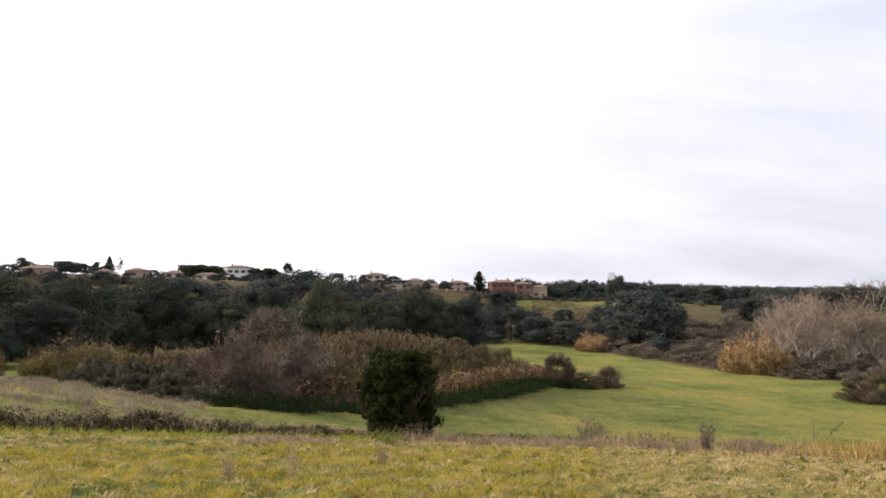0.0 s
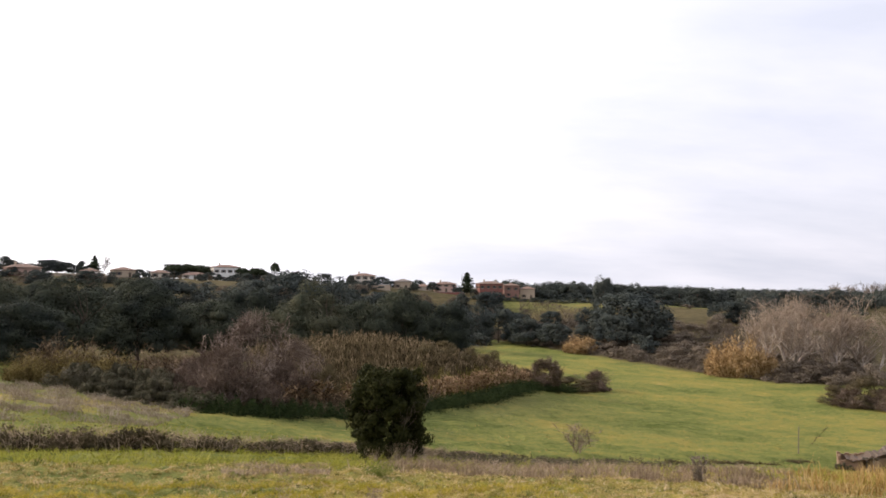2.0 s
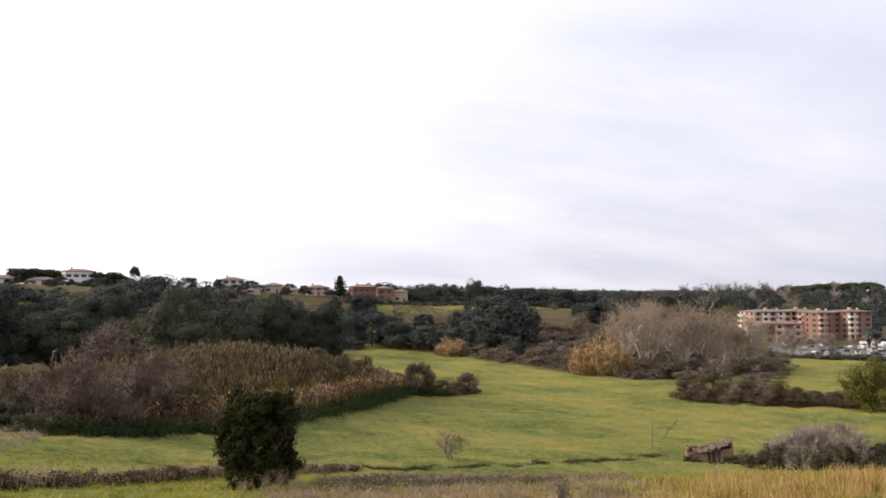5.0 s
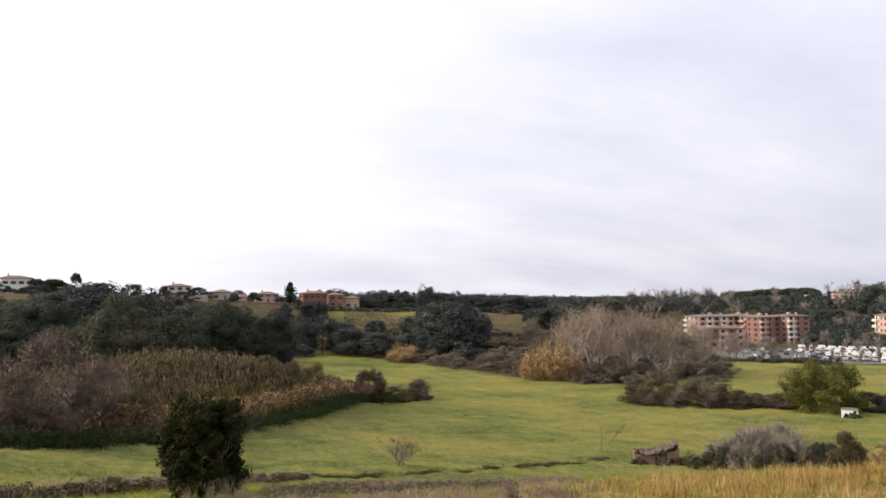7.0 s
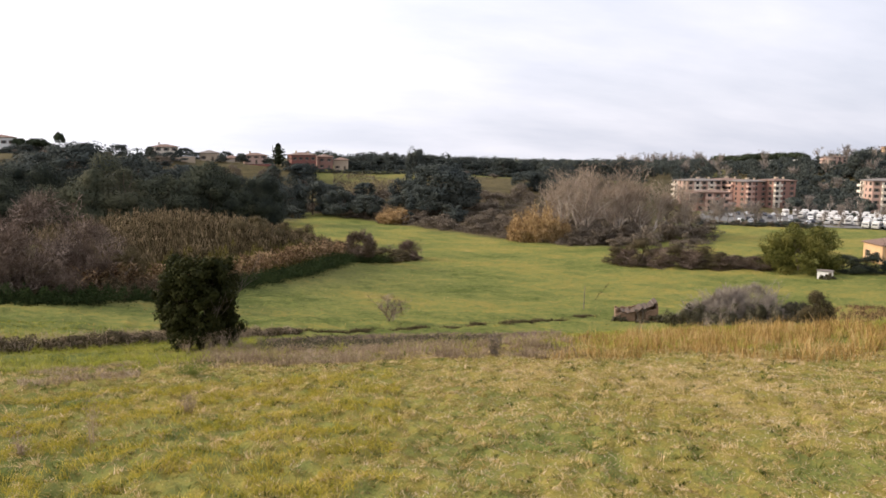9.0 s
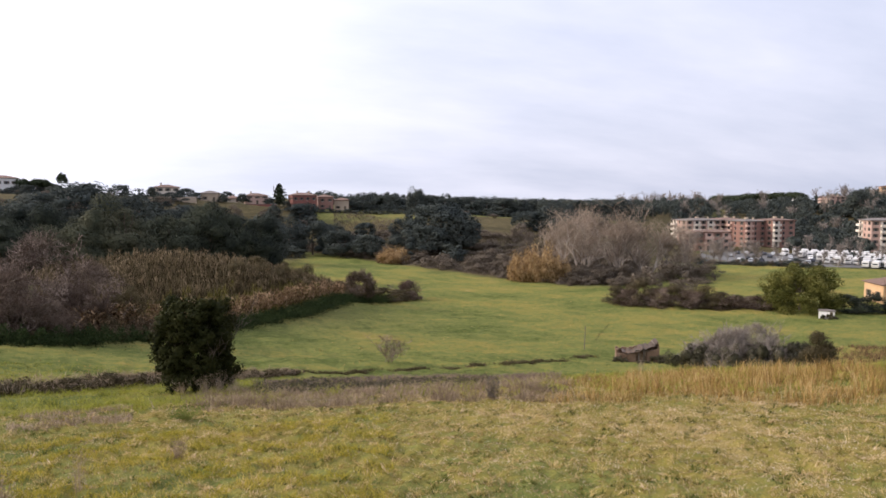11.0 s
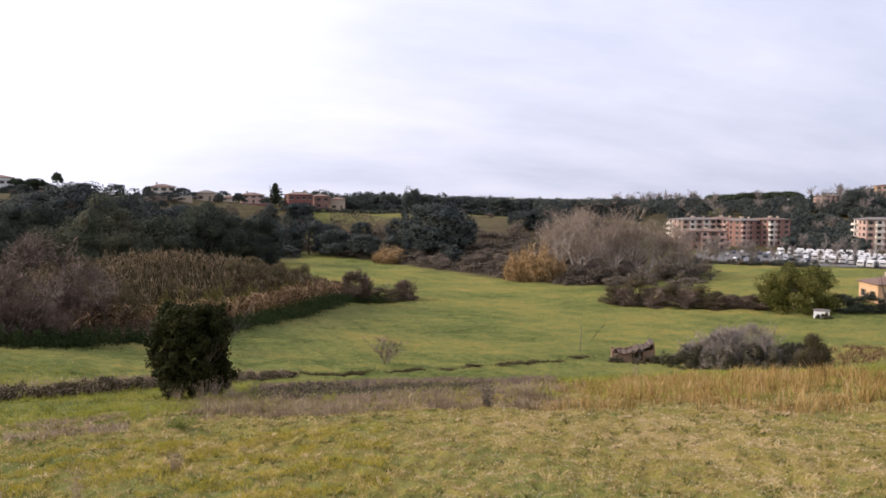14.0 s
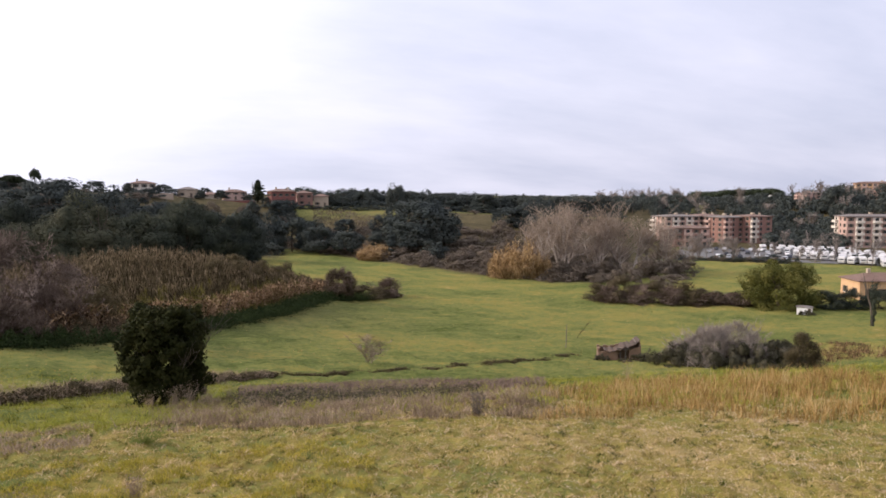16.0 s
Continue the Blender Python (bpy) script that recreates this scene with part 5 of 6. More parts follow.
house(-20.4, 356, 8, 7, 8.3, 0, M_WALL_CREAM, M_TILE, 1, "low cream house half hidden by trees", chimneys=0)
house(-15.8, 405, 13.5, 9, 12.2, 12, M_WALL_WHITE, M_TILE, 2, "white two-storey house among umbrella pines")
house(-18.0, 392, 12, 8, 7.9, 5, M_WALL_WHITE, M_TILE, 1, "low white house under umbrella pines", chimneys=0)
house(-5.3, 382, 11, 9, 8.0, 10, M_WALL_CREAM, M_TILE, 2, "pale two-storey house with terraces on the ridge")
house(-2.2, 392, 9, 8, 5.2, -8, M_WALL_TAN, M_GREYROOF, 1, "low tan house with a grey roof", chimneys=0)
house(1.1, 402, 11.5, 9, 4.0, 10, M_WALL_PEACH, M_TILE, 2, "pink house with a terracotta roof")
house(-0.6, 410, 9, 8, 2.6, 0, M_WALL_CREAM, M_TILE, 1, "small cream house beside the pink one", chimneys=0)
house(4.6, 396, 13, 10, 4.3, 14, M_WALL_RED, M_TILE, 2, "dark red brick house with a hipped tile roof", chimneys=2)
house(6.3, 404, 8, 9, 3.4, 10, M_WALL_TERRA, M_TILE, 2, "dull terracotta house next to the red house", chimneys=0)
house(7.6, 410, 8, 7, 1.6, 0, M_WALL_TAN, M_TILE, 1, "small tan cottage behind the field", chimneys=0)
house(17.6, 452, 12, 9, -0.1, 8, M_WALL_PEACH, M_TILE, 1, "low house with a pinkish roof behind trees", chimneys=0)


def retaining_wall(az0, az1, r, z0, z1, mat, label):
    (xa, ya), (xb, yb) = polar(az0, r), polar(az1, r)
    t = thing("garden_wall", label, "wall", Matrix.Translation(((xa + xb) / 2, (ya + yb) / 2, 0)) @ Matrix.Rotation(math.atan2(yb - ya, xb - xa), 4, "Z"))
    w = math.hypot(xb - xa, yb - ya)
    part("wall_body", (box(-w / 2, w / 2, -0.15, 0.15, z0, z1), mat), t)
    part("coping", (box(-w / 2, w / 2, -0.22, 0.22, z1, z1 + 0.12), M_CONCRETE), t)


retaining_wall(-28.2, -24, 332, 4, 6.1, M_WALL_TAN, "long pale garden wall along the ridge road")
retaining_wall(-6.6, -3.2, 372, -3, 2.2, M_WALL_TAN, "tan retaining wall below the pale house")
retaining_wall(0, 2.6, 392, -6, -1.6, M_WALL_RED, "red-brown garden wall below the pink house")


# ---- apartment blocks ----
def apartment(az, r, w, d, h, skew, storeys, wall, side_wall, bay, roof, label, sides=(0, 3), sink=1.5, rise=0.9):
    x, y = polar(az, r)
    t = thing("apartment_block", label, "building", Matrix.Translation((x, y, gz(x, y))) @ Matrix.Rotation(radians(-az + skew), 4, "Z"), "apartment blocks")
    part("wall", (box(-w / 2, w / 2, -d / 2, d / 2, -sink, h), wall), t)
    ro = part("roof", (hip_roof(w, d, h, rise, 0.7, 0.3), roof), t)
    c = bmesh.new()
    box_into(c, -0.7, 0.7, -0.7, 0.7, h + rise * 0.5, h + rise + 1.0)
    box_into(c, w * 0.3, w * 0.3 + 0.7, -0.4, 0.4, h, h + rise + 0.9)
    part("stair_head", (c, M_WALL_TAN), ro)
    fl = h / storeys
    for side in sides:
        span = w if side in (0, 2) else d
        n = max(3, int(span / 3.4))
        for i in range(n):
            a = (i + 0.5) / n * span - span / 2
            cell = span / n
            is_bay = i % 2 == 1 if n > 3 else i == 0
            if is_bay:
                b = part("bay", (box(-cell * 0.46, cell * 0.46, -0.25, 0.02, 0.0, h - 0.3), bay), t)
                b.matrix_basis = side_matrix(side, a, w, d, 0)
            for s in range(storeys):
                off = 0.25 if is_bay else 0
                m = side_matrix(side, a, w, d, s * fl + 0.9) @ pose(0, -off, 0)
                if is_bay:
                    add_window(t, m @ pose(0, 0, -0.6), 1.6, 2.1)
                    if s:
                        o = part("balcony", balcony_mesh(round(cell * 0.95, 2), bay.name, bay), t)
                        o.matrix_basis = side_matrix(side, a, w, d, s * fl) @ pose(0, -off, 0)
                else:
                    add_window(t, m, 1.2, 1.5, i % 2 == 0)
    # a plain darker gable strip
    part("corner", (box(w / 2 - 0.02, w / 2 + 0.05, -d / 2 - 0.01, d / 2 + 0.01, 0, h - 0.02), side_wall), t)
    return t


apartment(34.9, 390, 19, 13, 12.6, 30, 5, M_WALL_PEACH, M_WALL_TERRA, M_WALL_CREAM, M_GREYROOF, "long peach apartment block with cream balconies", (0, 3))
apartment(36.9, 400, 14, 13, 12.9, 30, 5, M_WALL_PEACH, M_WALL_TERRA, M_WALL_CREAM, M_TILE, "peach apartment block behind its neighbour", (0, 3))
apartment(38.3, 390, 13, 13, 12.6, 42, 5, M_WALL_TERRA, M_WALL_TERRA, M_WALL_PEACH, M_GREYROOF, "brick-red apartment block with peach balcony bays", (0, 3))
apartment(40.2, 394, 12.5, 13, 12.8, 38, 5, M_WALL_TERRA, M_WALL_TERRA, M_WALL_CREAM, M_TILE, "terracotta apartment block with cream balcony bays", (0, 3))
apartment(35.9, 358, 15, 11, 8.6, 12, 3, M_WALL_TERRA, M_WALL_TERRA, M_WALL_PEACH, M_TILE, "low three-storey terracotta block with deep balconies", (0, 3))
apartment(34.4, 362, 6, 8, 7.2, 10, 3, M_WALL_CREAM, M_WALL_CREAM, M_WALL_PEACH, M_TILE, "small cream corner building beside the low block", (0, 3))
apartment(47.6, 392, 26, 13, 14.0, 24, 5, M_WALL_PEACH, M_WALL_TERRA, M_WALL_CREAM, M_GREYROOF, "wide peach apartment block with rows of balconies", (0, 3))
apartment(50.6, 470, 22, 13, 15.0, 20, 5, M_WALL_CREAM, M_WALL_TERRA, M_WALL_WHITE, M_GREYROOF, "pale apartment block further up the hill", (0, 3))
apartment(50.9, 410, 14, 13, 15.0, 20, 5, M_WALL_TERRA, M_WALL_TERRA, M_WALL_CREAM, M_GREYROOF, "tall terracotta apartment block at the hill's foot", (0, 3))
apartment(43.8, 560, 11, 11, 6, 35, 3, M_WALL_PEACH, M_WALL_TERRA, M_WALL_PEACH, M_TILE, "peach building among the trees on the hill", (0, 3))
apartment(48.2, 600, 34, 12, 12.0, 10, 4, M_WALL_ORANGE, M_WALL_TERRA, M_WALL_PEACH, M_TILE, "orange apartment row on the hilltop", (0, 3))
apartment(37.5, 720, 26, 12, 9.0, 5, 3, M_WALL_WHITE, M_WALL_CREAM, M_WALL_WHITE, M_GREYROOF, "pale building far off behind umbrella pines", (0,))
apartment(40.5, 725, 28, 12, 8.5, -5, 3, M_WALL_WHITE, M_WALL_CREAM, M_WALL_WHITE, M_GREYROOF, "pale building far off behind umbrella pines", (0,))


# ---- car park with caravans and cars ----
def car_park():
    az = np.radians(np.linspace(35.2, 54, 60))
    rad = np.linspace(296, 352, 16)
    a, r = np.meshgrid(az, rad)
    x, y = r * np.sin(a), r * np.cos(a)
    v = np.stack([x, y, ground_z(x, y) + 0.06], -1).reshape(-1, 3)
    i, j = np.meshgrid(np.arange(59), np.arange(15))
    f = np.stack([j * 60 + i, j * 60 + i + 1, (j + 1) * 60 + i + 1, (j + 1) * 60 + i], -1).reshape(-1, 4)
    tagged(new("car_park", mesh_data("car_park", v, f[:, ::-1], M_ASPHALT, True)), "worn asphalt car park beside the apartment blocks", "pavement", kind="structure")


car_park()


def profile_solid(pts, half):
    """A body drawn by its side outline, from -half to half across."""
    bm = bmesh.new()
    a = [bm.verts.new((-half, y, z)) for y, z in pts]
    b = [bm.verts.new((half, y, z)) for y, z in pts]
    bm.faces.new(a[::-1])
    bm.faces.new(b)
    n = len(pts)
    for i in range(n):
        bm.faces.new((a[i], a[(i + 1) % n], b[(i + 1) % n], b[i]))
    bmesh.ops.recalc_face_normals(bm, faces=bm.faces)
    bmesh.ops.bevel(bm, geom=bm.edges[:], offset=0.05, segments=1, affect="EDGES")
    return bm


def wheel(parent, x, y, r):
    def make():
        bm = bmesh.new()
        bmesh.ops.create_cone(bm, cap_ends=True, segments=14, radius1=r, radius2=r, depth=0.22, matrix=Matrix.Rotation(radians(90), 4, "Y"))
        return bm_mesh("wheel", bm, M_RUBBER)
    o = part("wheel", shared(("wheel", r), make), parent)
    o.matrix_basis = pose(x, y, r)


def car(m, paint, label):
    t = thing("car", label, "car", m, "parked cars")
    part("body", (profile_solid(((-2.1, 0.3), (2.05, 0.3), (2.1, 0.75), (1.2, 0.92), (0.55, 1.42), (-1.2, 1.45), (-1.95, 0.98), (-2.12, 0.7)), 0.86), paint), t)
    part("windscreen", (box(-0.7, 0.7, 0.66, 1.1, 0.98, 1.3), M_GLASS), t)
    for s in (-1, 1):
        part("side_window", (box(s * 0.855, s * 0.885, -1.4, 0.45, 1.0, 1.34) if s > 0 else box(-0.885, -0.855, -1.4, 0.45, 1.0, 1.34), M_GLASS), t)
        for yy in (-1.3, 1.3):
            wheel(t, s * 0.78, yy, 0.31)
    return t


def caravan(m):
    t = thing("caravan", "white touring caravan parked in a row", "caravan", m, "parked caravans")
    part("body", (profile_solid(((-2.9, 0.45), (2.7, 0.45), (3.0, 1.2), (2.6, 2.6), (-2.6, 2.7), (-3.0, 2.1)), 1.12), M_OFFWHITE), t)
    for s in (-1, 1):
        for yy in (-1.5, 1.3):
            x0, x1 = sorted((s * 1.115, s * 1.15))
            part("window", (box(x0, x1, yy - 0.6, yy + 0.6, 1.35, 1.95), M_GLASS), t)
        wheel(t, s * 1.0, -0.2, 0.33)
    part("front_window", (box(-0.85, 0.85, 2.7, 2.93, 1.4, 1.95), M_GLASS), t)
    part("tow_bar", (box(-0.05, 0.05, 2.9, 4.1, 0.42, 0.52), M_DARKCAR), t)
    return t


def polar_pose(az, r, turn, lift=0.06):
    x, y = polar(az, r)
    return Matrix.Translation((x, y, gz(x, y) + lift)) @ Matrix.Rotation(radians(-az + turn), 4, "Z")


rs = np.random.RandomState(23)
first = None
for r, a0, a1, step in ((288, 48.6, 54, 0.62), (266, 51.6, 56, 0.66), (277, 50.2, 55, 0.64), (299, 46.0, 53, 0.62), (309, 43.6, 53, 0.6), (319, 43.2, 53, 0.58), (331, 42.0, 53, 0.62), (343, 41.0, 47, 0.62)):
    for a in np.arange(a0, a1, step):
        m = polar_pose(a + rs.uniform(-0.05, 0.05), r + rs.uniform(-0.8, 0.8), 180 + rs.uniform(-12, 12))
        first = copy_thing(first, m) if first else caravan(m)
PAINTS = ((M_WHITE, "white"), (M_SILVER, "silver-grey"), (M_DARKCAR, "black"), (M_SILVER, "silver-grey"), (M_DARKCAR, "black"), (M_SILVER, "silver-grey"))
cars = {}
k = 0
for r, a0, a1, step in ((302, 37.2, 43, 0.75), (312, 36.4, 42.8, 0.7), (324, 36.0, 43, 0.66), (338, 36.0, 41, 0.6)):
    for a in np.arange(a0, a1, step):
        if rs.uniform() < 0.4:
            continue
        paint, word = PAINTS[k % len(PAINTS)]
        k += 1
        m = polar_pose(a, r + rs.uniform(-0.6, 0.6), rs.choice((0, 180)) + rs.uniform(-6, 6))
        if word in cars:
            copy_thing(cars[word], m)
        else:
            cars[word] = car(m, paint, word + " hatchback parked on the asphalt")


# ---- smaller buildings and posts in the valley ----
def jagged_wall(x0, x1, y0, y1, tops):
    """A broken wall whose top steps up and down, as one solid."""
    bm = bmesh.new()
    n = len(tops)
    along = x1 - x0 > y1 - y0
    line = [(0.0, -0.2)]
    for i, top in enumerate(tops):
        line += [(i / n + 0.01 / n, top), ((i + 0.94) / n, top + 0.05 * ((i * 5) % 3 - 1))]
    line.append((1.0, -0.2))
    if along:
        sides = [[(x0 + (x1 - x0) * k, y, z) for k, z in line] for y in (y0, y1)]
    else:
        sides = [[(x, y0 + (y1 - y0) * k, z) for k, z in line] for x in (x0, x1)]
    a, c = [[bm.verts.new(p) for p in side] for side in sides]
    bm.faces.new(a[::-1])
    bm.faces.new(c)
    for i in range(len(line)):
        j = (i + 1) % len(line)
        bm.faces.new((a[i], a[j], c[j], c[i]))
    bmesh.ops.recalc_face_normals(bm, faces=bm.faces)
    return bm


def sheet(x0, x1, y0, y1, z0, z1, waves):
    """A bent corrugated sheet, sloping from z0 to z1."""
    bm = bmesh.new()
    n = 12
    rows = []
    for i in range(n + 1):
        k = i / n
        z = z0 + (z1 - z0) * k + waves * math.sin(i * 1.9) - 0.25 * math.sin(k * math.pi)
        rows.append([bm.verts.new((x0 + (x1 - x0) * k, yy, z + dz + 0.08 * math.sin(3 * yy + i))) for yy, dz in ((y0, 0), (y1, 0.1), (y1, 0.16), (y0, 0.06))])
    for a, b in zip(rows, rows[1:]):
        for q in range(4):
            bm.faces.new((a[q], b[q], b[(q + 1) % 4], a[(q + 1) % 4]))
    bm.faces.new(rows[0])
    bm.faces.new(rows[-1][::-1])
    bmesh.ops.recalc_face_normals(bm, faces=bm.faces)
    return bm


def tumbledown_hut():
    t = thing("ruined_hut", "tumbledown brown stone hut with a collapsed rusty roof", "hut", on_ground(49.8, 83.2, -24, 0.95, 0.9, 1.15, sink=0.2))
    part("front_wall", (jagged_wall(-3.0, -0.4, -1.3, -1.0, (1.0, 1.12, 1.2, 1.18, 1.3, 1.24, 1.38, 1.3, 1.45)), M_TUFF), t)
    part("front_pier", (jagged_wall(1.1, 2.7, -1.3, -1.0, (1.5, 1.62, 1.7, 1.8, 1.95)), M_TUFF), t)
    part("left_wall", (jagged_wall(-3.0, -2.7, -1.0, 1.4, (1.1, 1.5, 1.3, 1.7, 1.55)), M_TUFF), t)
    part("back_wall", (jagged_wall(-2.7, 2.7, 1.1, 1.4, (1.45, 1.55, 1.5, 1.62, 1.7, 1.66, 1.8, 1.9, 2.0, 2.15)), M_TUFF), t)
    part("right_wall", (jagged_wall(2.4, 2.7, -1.0, 1.1, (2.05, 2.25, 2.2, 1.95)), M_TUFF), t)
    part("lintel", (box(-0.5, 1.2, -1.28, -1.06, 1.5, 1.66), M_WOOD), t)
    for xx in (-0.1, 0.6):
        part("post", (box(xx, xx + 0.13, -1.22, -1.09, -0.2, 1.5), M_WOOD), t)
    part("roof", (sheet(-2.2, 0.6, -1.5, 1.5, 1.25, 1.8, 0.06), M_RUST), t)
    part("roof_sheet", (sheet(0.4, 2.5, -1.4, 1.5, 1.75, 2.55, 0.05), M_RUST), t)
    part("rafter", (box(1.9, 2.02, -1.5, 1.5, 2.3, 2.42), M_WOOD), t)
    part("fallen_sheet", (sheet(2.7, 3.9, -1.5, 0.3, 1.0, 0.05, 0.03), M_RUST), t)


tumbledown_hut()


def shed():
    t = thing("white_shed", "small white shed beneath the green tree", "shed", on_ground(115.8, 121.0, -43, 0.66, 0.7, 0.75, sink=0.1))
    part("wall", (box(-2.2, 2.2, -1.6, 1.6, 0, 2.2), M_WALL_WHITE), t)
    part("roof", (hip_roof(4.4, 3.2, 2.2, 0.35, 0.2, 0.08), M_GREYROOF), t)
    part("door", (box(0.9, 1.8, -1.66, -1.58, 0.05, 2.0), M_SHUTTER), t)


shed()


def orange_farmhouse():
    t = thing("farmhouse", "low orange farmhouse with a tile roof beyond the hedge", "house", on_ground(152.5, 136, -20, sink=0.4))
    part("wall", (box(-7, 7, -4.5, 4.5, 0, 4.6), M_WALL_ORANGE), t)
    ro = part("roof", (hip_roof(14, 9, 4.6, 1.6, 0.5), M_TILE), t)
    part("chimney", (box(-3.2, -2.5, -0.4, 0.4, 5.6, 7.3), M_WALL_TAN), ro)
    for a in (-4.5, -1.5, 1.5, 4.5):
        add_window(t, side_matrix(0, a, 14, 9, 1.4), 1.2, 1.5, True)
    for a in (-2.2, 2.2):
        add_window(t, side_matrix(3, a, 14, 9, 1.4), 1.2, 1.5, True)


orange_farmhouse()


def ivy_post():
    rs = np.random.RandomState(5)
    t = thing("ivy_trunk", "dead trunk wrapped in dark ivy standing in the field", "tree", on_ground(115.8, 104.5, 0, sink=0.2))
    sk = branching(rs, 8.4, 0.4, 1, (7,), 0.3, 0.6)
    sticks_part("trunk", sk, M_BARK, t, 6)
    blobs = [(rs.uniform(-0.2, 0.2), rs.uniform(-0.2, 0.2), z, 0.42 + (0.5 if z > 5.8 else 0), 1.1) for z in np.arange(0.4, 8.2, 0.45)]
    leaves_part("ivy", crown_points(rs, blobs, 90, 0.4), 0.17, rs, M_OAK, t)


ivy_post()


def stake(x, y, h, lean):
    t = thing("stake", "thin grey wooden stake in the grass", "stake", on_ground(x, y, 0, sink=0.2))
    v, f = tubes([(0, 0, 0), (lean * 0.5, 0, h * 0.5)], [(lean * 0.5, 0, h * 0.5), (lean, 0, h)], [0.07, 0.06], [0.06, 0.045], 6)
    part("pole", mesh_data("pole", v, f, M_WOOD), t)


stake(46.5, 92, 3.6, 0.1)

# ---- woods on the far hills ----
def far_woods():
    """The closed woods beyond the field and up the hill, too many and too far to count."""
    rs = np.random.RandomState(31)
    clear = ((43.9, 0.8, 540, 572), (48.2, 2.0, 572, 612), (50.6, 1.9, 440, 482), (47.6, 2.4, 380, 425), (50.9, 1.5, 380, 440))
    spots, sticks = [], ([], [], [], [])
    for i in range(620):
        if i < 380:
            az = rs.uniform(29, 56)
            r = rs.uniform(412, 640) if az > 33 else rs.uniform(445, 640)
        elif i < 520:
            az = rs.uniform(5, 31)
            r = rs.uniform(425, 560)
        elif i < 580:
            az = rs.uniform(40.5, 46.5)
            r = rs.uniform(420, 530)
        else:
            az = rs.uniform(41.2, 45.8)
            r = rs.uniform(356, 425)
        if any(abs(az - c) < da and r0 < r < r1 for c, da, r0, r1 in clear):
            continue
        x, y = polar(az, r)
        h = rs.uniform(8, 12.5) - 0.02 * max(0, 470 - r) - (2 if r < 412 else 0)
        h -= 3.2 if 35.5 < az < 42.8 and r > 480 else 0
        h *= 0.55 if 42.7 < az < 45 and 430 < r < 560 else 1
        z = gz(x, y)
        sticks[0].append((x, y, z - 0.3))
        sticks[1].append((x, y, z + h * 0.6))
        sticks[2].append(0.35)
        sticks[3].append(0.15)
        spots += [(x + bx, y + by, z + bz, br, fl) for bx, by, bz, br, fl in dome_lumps(rs, 13, min(1.5 * h, rs.uniform(10, 18)), h)]
    # this leaf colour carries the haze of distance
    stuff("far_woods", [leaf_quads(crown_points(rs, spots, 48, 0.66), 0.62, rs)], M_HAZEOAK, "dense dark evergreen woods covering the far hill", "woods")
    stuff("far_trunks", [tubes(*sticks, sides=4)], M_BARK, "dark trunks within the far woods", "woods")


far_woods()
rs = np.random.RandomState(32)
for i in range(34):
    x, y = polar(rs.uniform(33, 55), rs.uniform(415, 640))
    plant("farbare", x, y, rs.uniform(9, 13), rs.uniform(9, 13))
for i in range(26):
    az = 29 + 6.5 * i / 26 + rs.uniform(-0.1, 0.1)
    x, y = polar(az, rs.uniform(640, 660))
    plant("farbare", x, y, rs.uniform(9, 13), rs.uniform(10, 14))
for i in range(16):
    az = 36.3 + 5.8 * i / 16 + rs.uniform(-0.1, 0.1)
    x, y = polar(az, rs.uniform(690, 700))
    plant("pine", x, y, rs.uniform(16, 22), rs.uniform(11.5, 13))
x, y = polar(45.5, 500)
plant("oak", x, y, 22, 17)
# behind the far field and on the ridge
for i in range(30):
    az = 8.5 + 22 * i / 30 + rs.uniform(-0.3, 0.3)
    x, y = polar(az, rs.uniform(418, 445))
    plant("oak", x, y, rs.uniform(15, 24), rs.uniform(7.5, 10.5) + 0.12 * (az - 8))
for az, r, w, h in ((-34.5, 325, 12, 5), (-33.2, 332, 9, 5), (-32.5, 335, 9, 5), (-31.6, 348, 8, 3.4), (-31, 348, 7, 3.4), (-30.3, 330, 8, 7), (-29.9, 334, 6, 5.5), (-29.3, 352, 9, 4.3), (-28.7, 353, 8, 4.2),
                    (-28.1, 352, 9, 5.6), (-27.6, 355, 9, 6.2), (-27.1, 354, 9, 6), (-26.6, 356, 8, 5.6), (-26.1, 356, 7, 4.4), (-25.5, 355, 7, 3.6), (-23.4, 360, 6, 3.4), (-22.8, 362, 6, 3.7), (-22.2, 362, 6, 3.2),
                    (-21.8, 362, 6, 4.0), (-21.2, 362, 6, 3.6), (-20.7, 364, 6, 3.4), (-20, 352, 5, 2.6), (-3.9, 398, 9, 6), (-1.4, 402, 8, 5), (-8.5, 370, 14, 7), (-10.5, 360, 16, 7), (-12.5, 350, 16, 6),
                    (-14.5, 345, 14, 4), (-17.5, 350, 14, 4), (-6.2, 374, 8, 6), (0.2, 396, 7, 5), (8.4, 412, 10, 6), (9.3, 410, 12, 6.5)):
    x, y = polar(az, r)
    plant("oak", x, y, w, h)
for kind, az, r, w, h in (("oak", -25.5, 346, 6, 6.6), ("conifer", -24.75, 348, 6, 8.6), ("farbare", -24.1, 348, 6, 7.4), ("oak", -25.0, 350, 5, 5)):
    x, y = polar(az, r)
    plant(kind, x, y, w, h)
for az, r, w, h in ((-19.4, 398, 11, 8.5), (-18.6, 400, 11, 8.7), (-17.8, 402, 11, 8.5), (-17.0, 410, 11, 8.5), (-14.6, 402, 9, 8), (-13.6, 402, 9, 8.2), (-13.2, 405, 7, 8), (-12.1, 420, 5.5, 12)):
    x, y = polar(az, r)
    plant("pine", x, y, w, h)
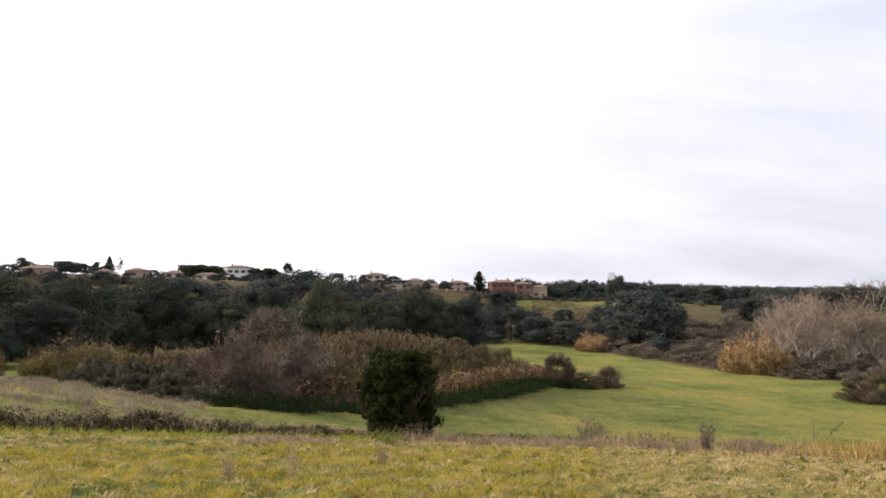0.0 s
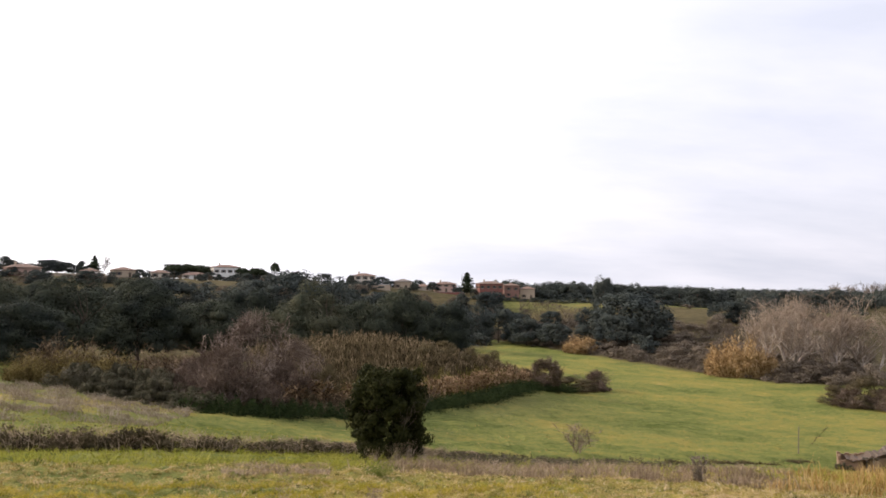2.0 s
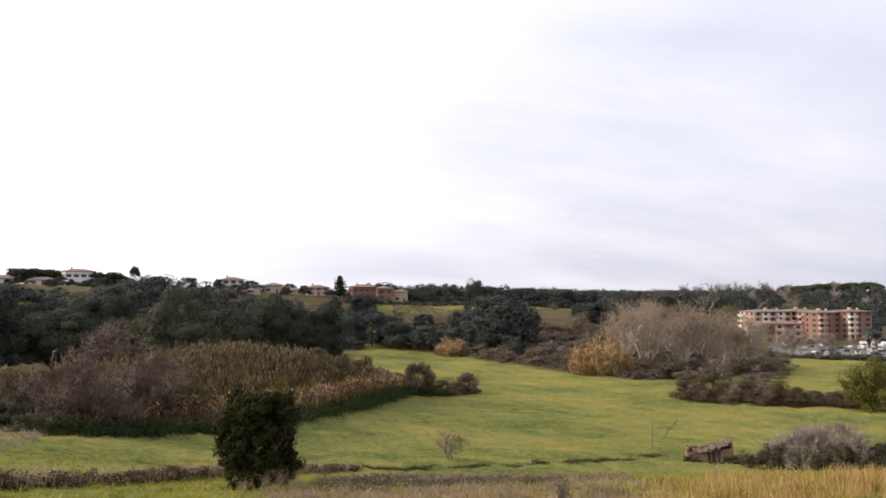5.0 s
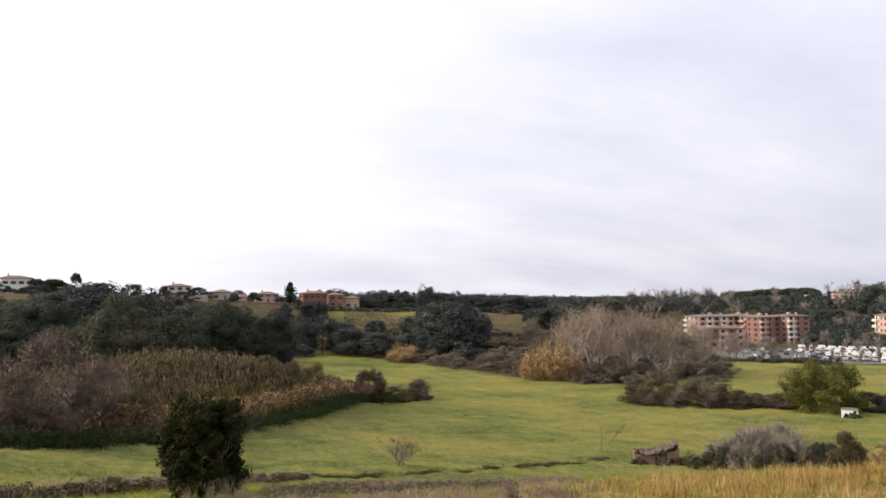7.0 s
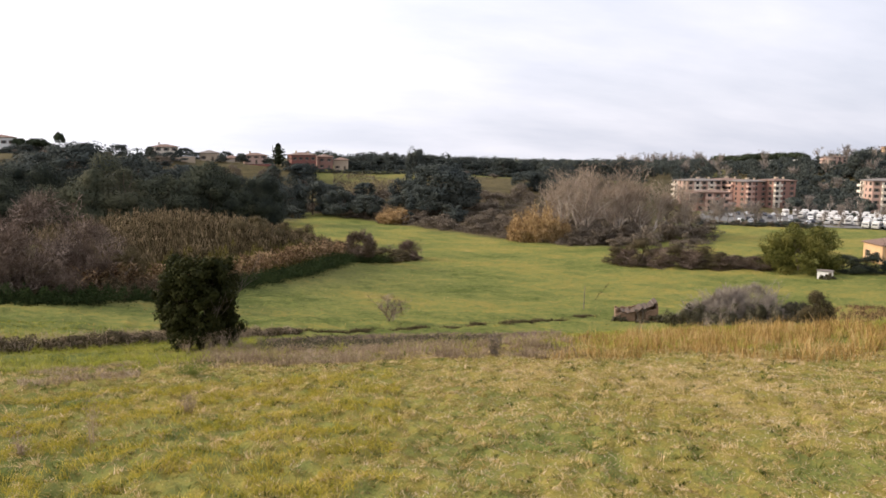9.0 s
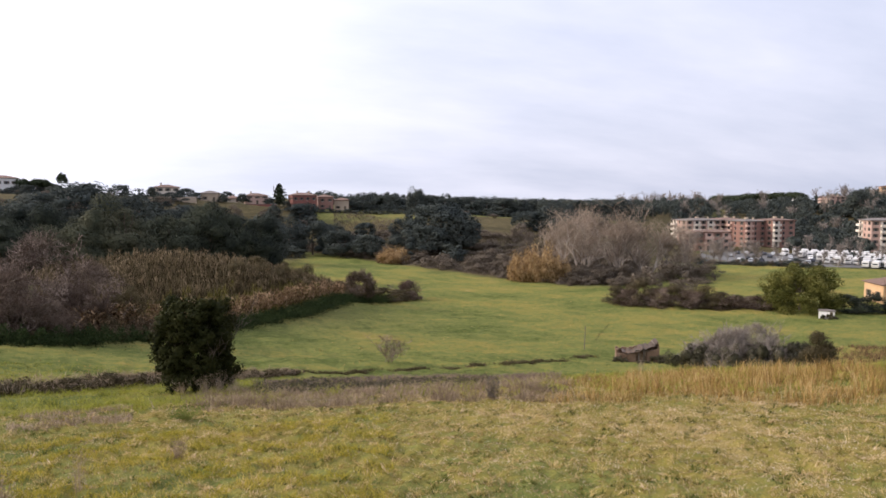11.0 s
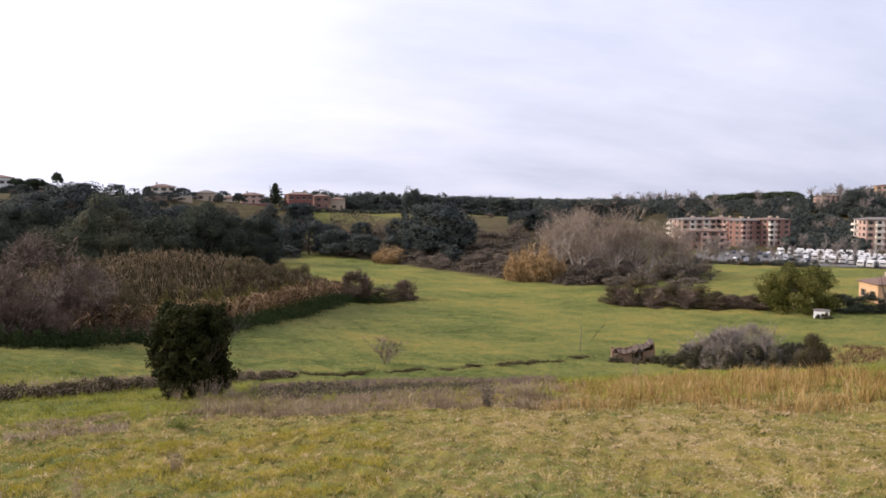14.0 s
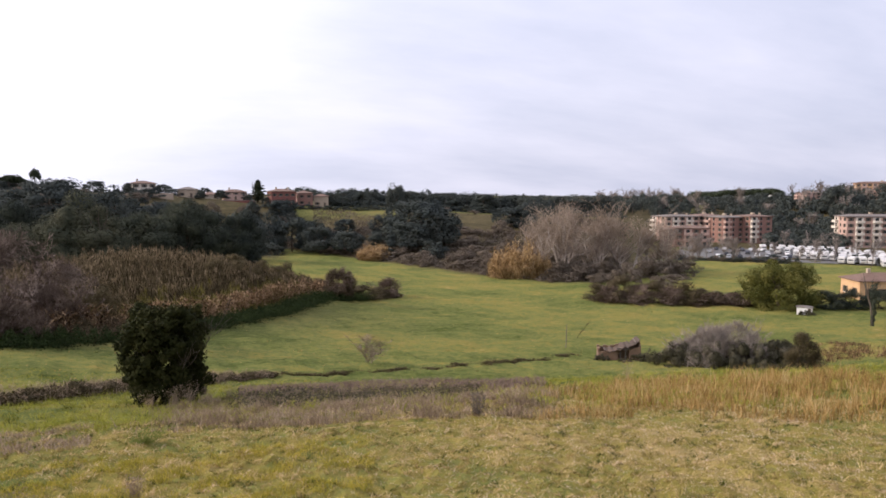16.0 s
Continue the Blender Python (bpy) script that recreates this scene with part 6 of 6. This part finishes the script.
for i in range(34):
    az = -35 + 23 * i / 34 + rs.uniform(-0.3, 0.3)
    x, y = polar(az, rs.uniform(306, 320))
    plant(("dark", "brown", "oak")[i % 3], x, y, rs.uniform(7, 12), rs.uniform(2.2, 4))
for az, r, w, h in ((-30.0, 318, 5, 2.6), (-28.6, 318, 4, 2.2), (-25.6, 332, 5, 2.6), (-24.4, 332, 5, 2.8), (-23.6, 340, 5, 3), (-22.0, 342, 5, 2.8), (-21.2, 344, 5, 2.6), (-36, 330, 10, 6), (-16.9, 388, 8, 4.5), (-14.9, 392, 9, 4.5), (-14.2, 390, 8, 5), (-16.3, 384, 9, 3.5),
                    (-4.4, 378, 5, 5), (-6.1, 380, 5, 5.5), (-3.2, 388, 6, 4.5), (-1.4, 386, 6, 4), (0.1, 398, 6, 5.5), (2.1, 396, 6, 5), (3.4, 392, 5, 4), (-1.0, 414, 8, 6)):
    x, y = polar(az, r)
    plant("oak", x, y, w, h)
for i in range(18):
    x, y = polar(-19.8 + 7.8 * i / 18, rs.uniform(410, 420))
    plant("oak", x, y, rs.uniform(8, 10), rs.uniform(5.8, 7.4))
for i in range(30):
    x, y = polar(rs.uniform(-21, -11.5), rs.uniform(378, 396))
    plant(("dark", "brown")[i % 2], x, y, rs.uniform(4, 8), rs.uniform(1.6, 3.2))
# scrub on the bank and a hedge along the field's far side
for i in range(46):
    x, y = polar(rs.uniform(14, 31), rs.uniform(290, 392))
    plant("brown", x, y, rs.uniform(9, 16), rs.uniform(2.5, 4.5))
for i in range(34):
    x, y = polar(8.3 + 0.68 * i, rs.uniform(409, 417))
    plant("dark", x, y, rs.uniform(9, 14), rs.uniform(3.2, 5.2))
for i in range(135):
    az = rs.uniform(3, 31)
    foot = np.interp(az, *BANK_FOOT)
    r = foot + 3 + 72 * rs.uniform(0, 1) ** 1.4 * np.interp(az, (3, 12, 31), (0.5, 0.9, 1))
    x, y = polar(az, r)
    plant("brown", x, y, rs.uniform(8, 15), rs.uniform(2.2, 5.5))
for i in range(24):
    az = rs.uniform(-10, 11)
    foot = np.interp(az, *BANK_FOOT)
    x, y = polar(az, foot + rs.uniform(6, 50))
    plant("oak" if i % 3 else "dark", x, y, rs.uniform(9, 15), rs.uniform(7, 12) * np.interp(az, (-10, 4, 11), (1.3, 1, 0.7)))
for i in range(60):
    az = rs.uniform(-40, -9)
    x, y = polar(az, rs.uniform(225, 312))
    plant("oak" if i % 2 else "brown", x, y, rs.uniform(10, 20), rs.uniform(3.5, 7))
for i in range(70):
    az = rs.uniform(-13, 5.5)
    x, y = polar(az, rs.uniform(285, 374))
    plant(("oak", "dark", "brown")[i % 3], x, y, rs.uniform(9, 17), rs.uniform(3, 5.5))
for i in range(16):
    x, y = polar(3.6 + 0.75 * i, 384 + rs.uniform(-2, 2))
    plant("dark", x, y, rs.uniform(6, 9), rs.uniform(1.6, 2.6))
# among the car park and at its edges
for i in range(64):
    az = rs.uniform(34.5, 52)
    x, y = polar(az, rs.choice((292, 295, 305, 316, 327, 345, 352)) + rs.uniform(-1, 1))
    plant("farbare" if i % 4 else "dark", x, y, rs.uniform(4, 8), rs.uniform(4, 8.5) if i % 4 else rs.uniform(2, 4))
for i in range(30):
    x, y = polar(35 + 8.5 * i / 30, 289 + rs.uniform(-2, 2))
    plant("dark" if i % 2 else "brown", x, y, rs.uniform(3, 6), rs.uniform(1.2, 2.6))
for i in range(22):
    az = rs.uniform(28.5, 36)
    x, y = polar(az, rs.uniform(205, 292))
    plant("brown", x, y, rs.uniform(6, 12), rs.uniform(2, 4.5))

# ---- small plants on the slope ----
plant("sapling", 15.3, 76.7, 5.2, 3.4)


def weed_plant(x, y, w, h, mat, n, label, seed, leaf=0.018):
    rs = np.random.RandomState(seed)
    t = thing("weed", label, "weed", on_ground(x, y, 0, sink=0.03))
    a = rs.uniform(0, 6.283, n)
    r = w * 0.18 * rs.uniform(0, 1, n)
    bx, by = r * np.cos(a), r * np.sin(a)
    part("stalk_tuft", mesh_data("stalk_tuft", *blades(bx, by, np.zeros(n), h * rs.uniform(0.5, 1, n), np.full(n, 0.007), rs.uniform(0.05, 0.5 * w / h, n), rs), mat), t, kind="stuff")
    m = n * 5
    z = rs.uniform(0.15, 1, m) * h
    a = rs.uniform(0, 6.283, m)
    q = w * 0.5 * rs.uniform(0, 1, m) ** 0.6 * (0.5 + 0.5 * z / h)
    p = np.stack([q * np.cos(a), q * np.sin(a), z], 1)
    leaves_part("leaf_mass", p, leaf, rs, mat, t, 0.2, 2.2)


weed_plant(6.3, 17.5, 0.46, 0.66, M_SCRUB, 60, "brown bushy weed standing above the dry grass", 61, 0.035)
weed_plant(-1.06, 12.66, 0.36, 0.42, M_STRAW, 60, "small dry brown tuft in the meadow", 62)
weed_plant(-2.3, 11.2, 0.5, 0.8, M_STRAW, 26, "thin tall dry stalks in the meadow", 63)
weed_plant(-3.1, 10.6, 0.4, 0.5, M_STRAW, 24, "thin dry stalks in the meadow", 64)
weed_plant(-1.3, 16.9, 0.9, 0.3, M_GREEN_GRASS, 160, "low dark green clump of grass at the crest", 65)
weed_plant(-12.2, 30, 1.0, 0.9, M_STRAW, 60, "dry brown weed on the slope", 66)
weed_plant(17.0, 28, 0.8, 1.2, M_STRAW, 40, "tall dry weed with bare stalks", 67)
for i, (x, y) in enumerate(((-2.2, 27.9), (-1.4, 27.8), (-0.9, 28.0), (-0.3, 28.3), (0.5, 28.8))):
    weed_plant(x, y, 0.9, 0.62 + 0.1 * (i % 3), M_STRAW, 70, "dry pale weeds at the foot of the bush", 70 + i)
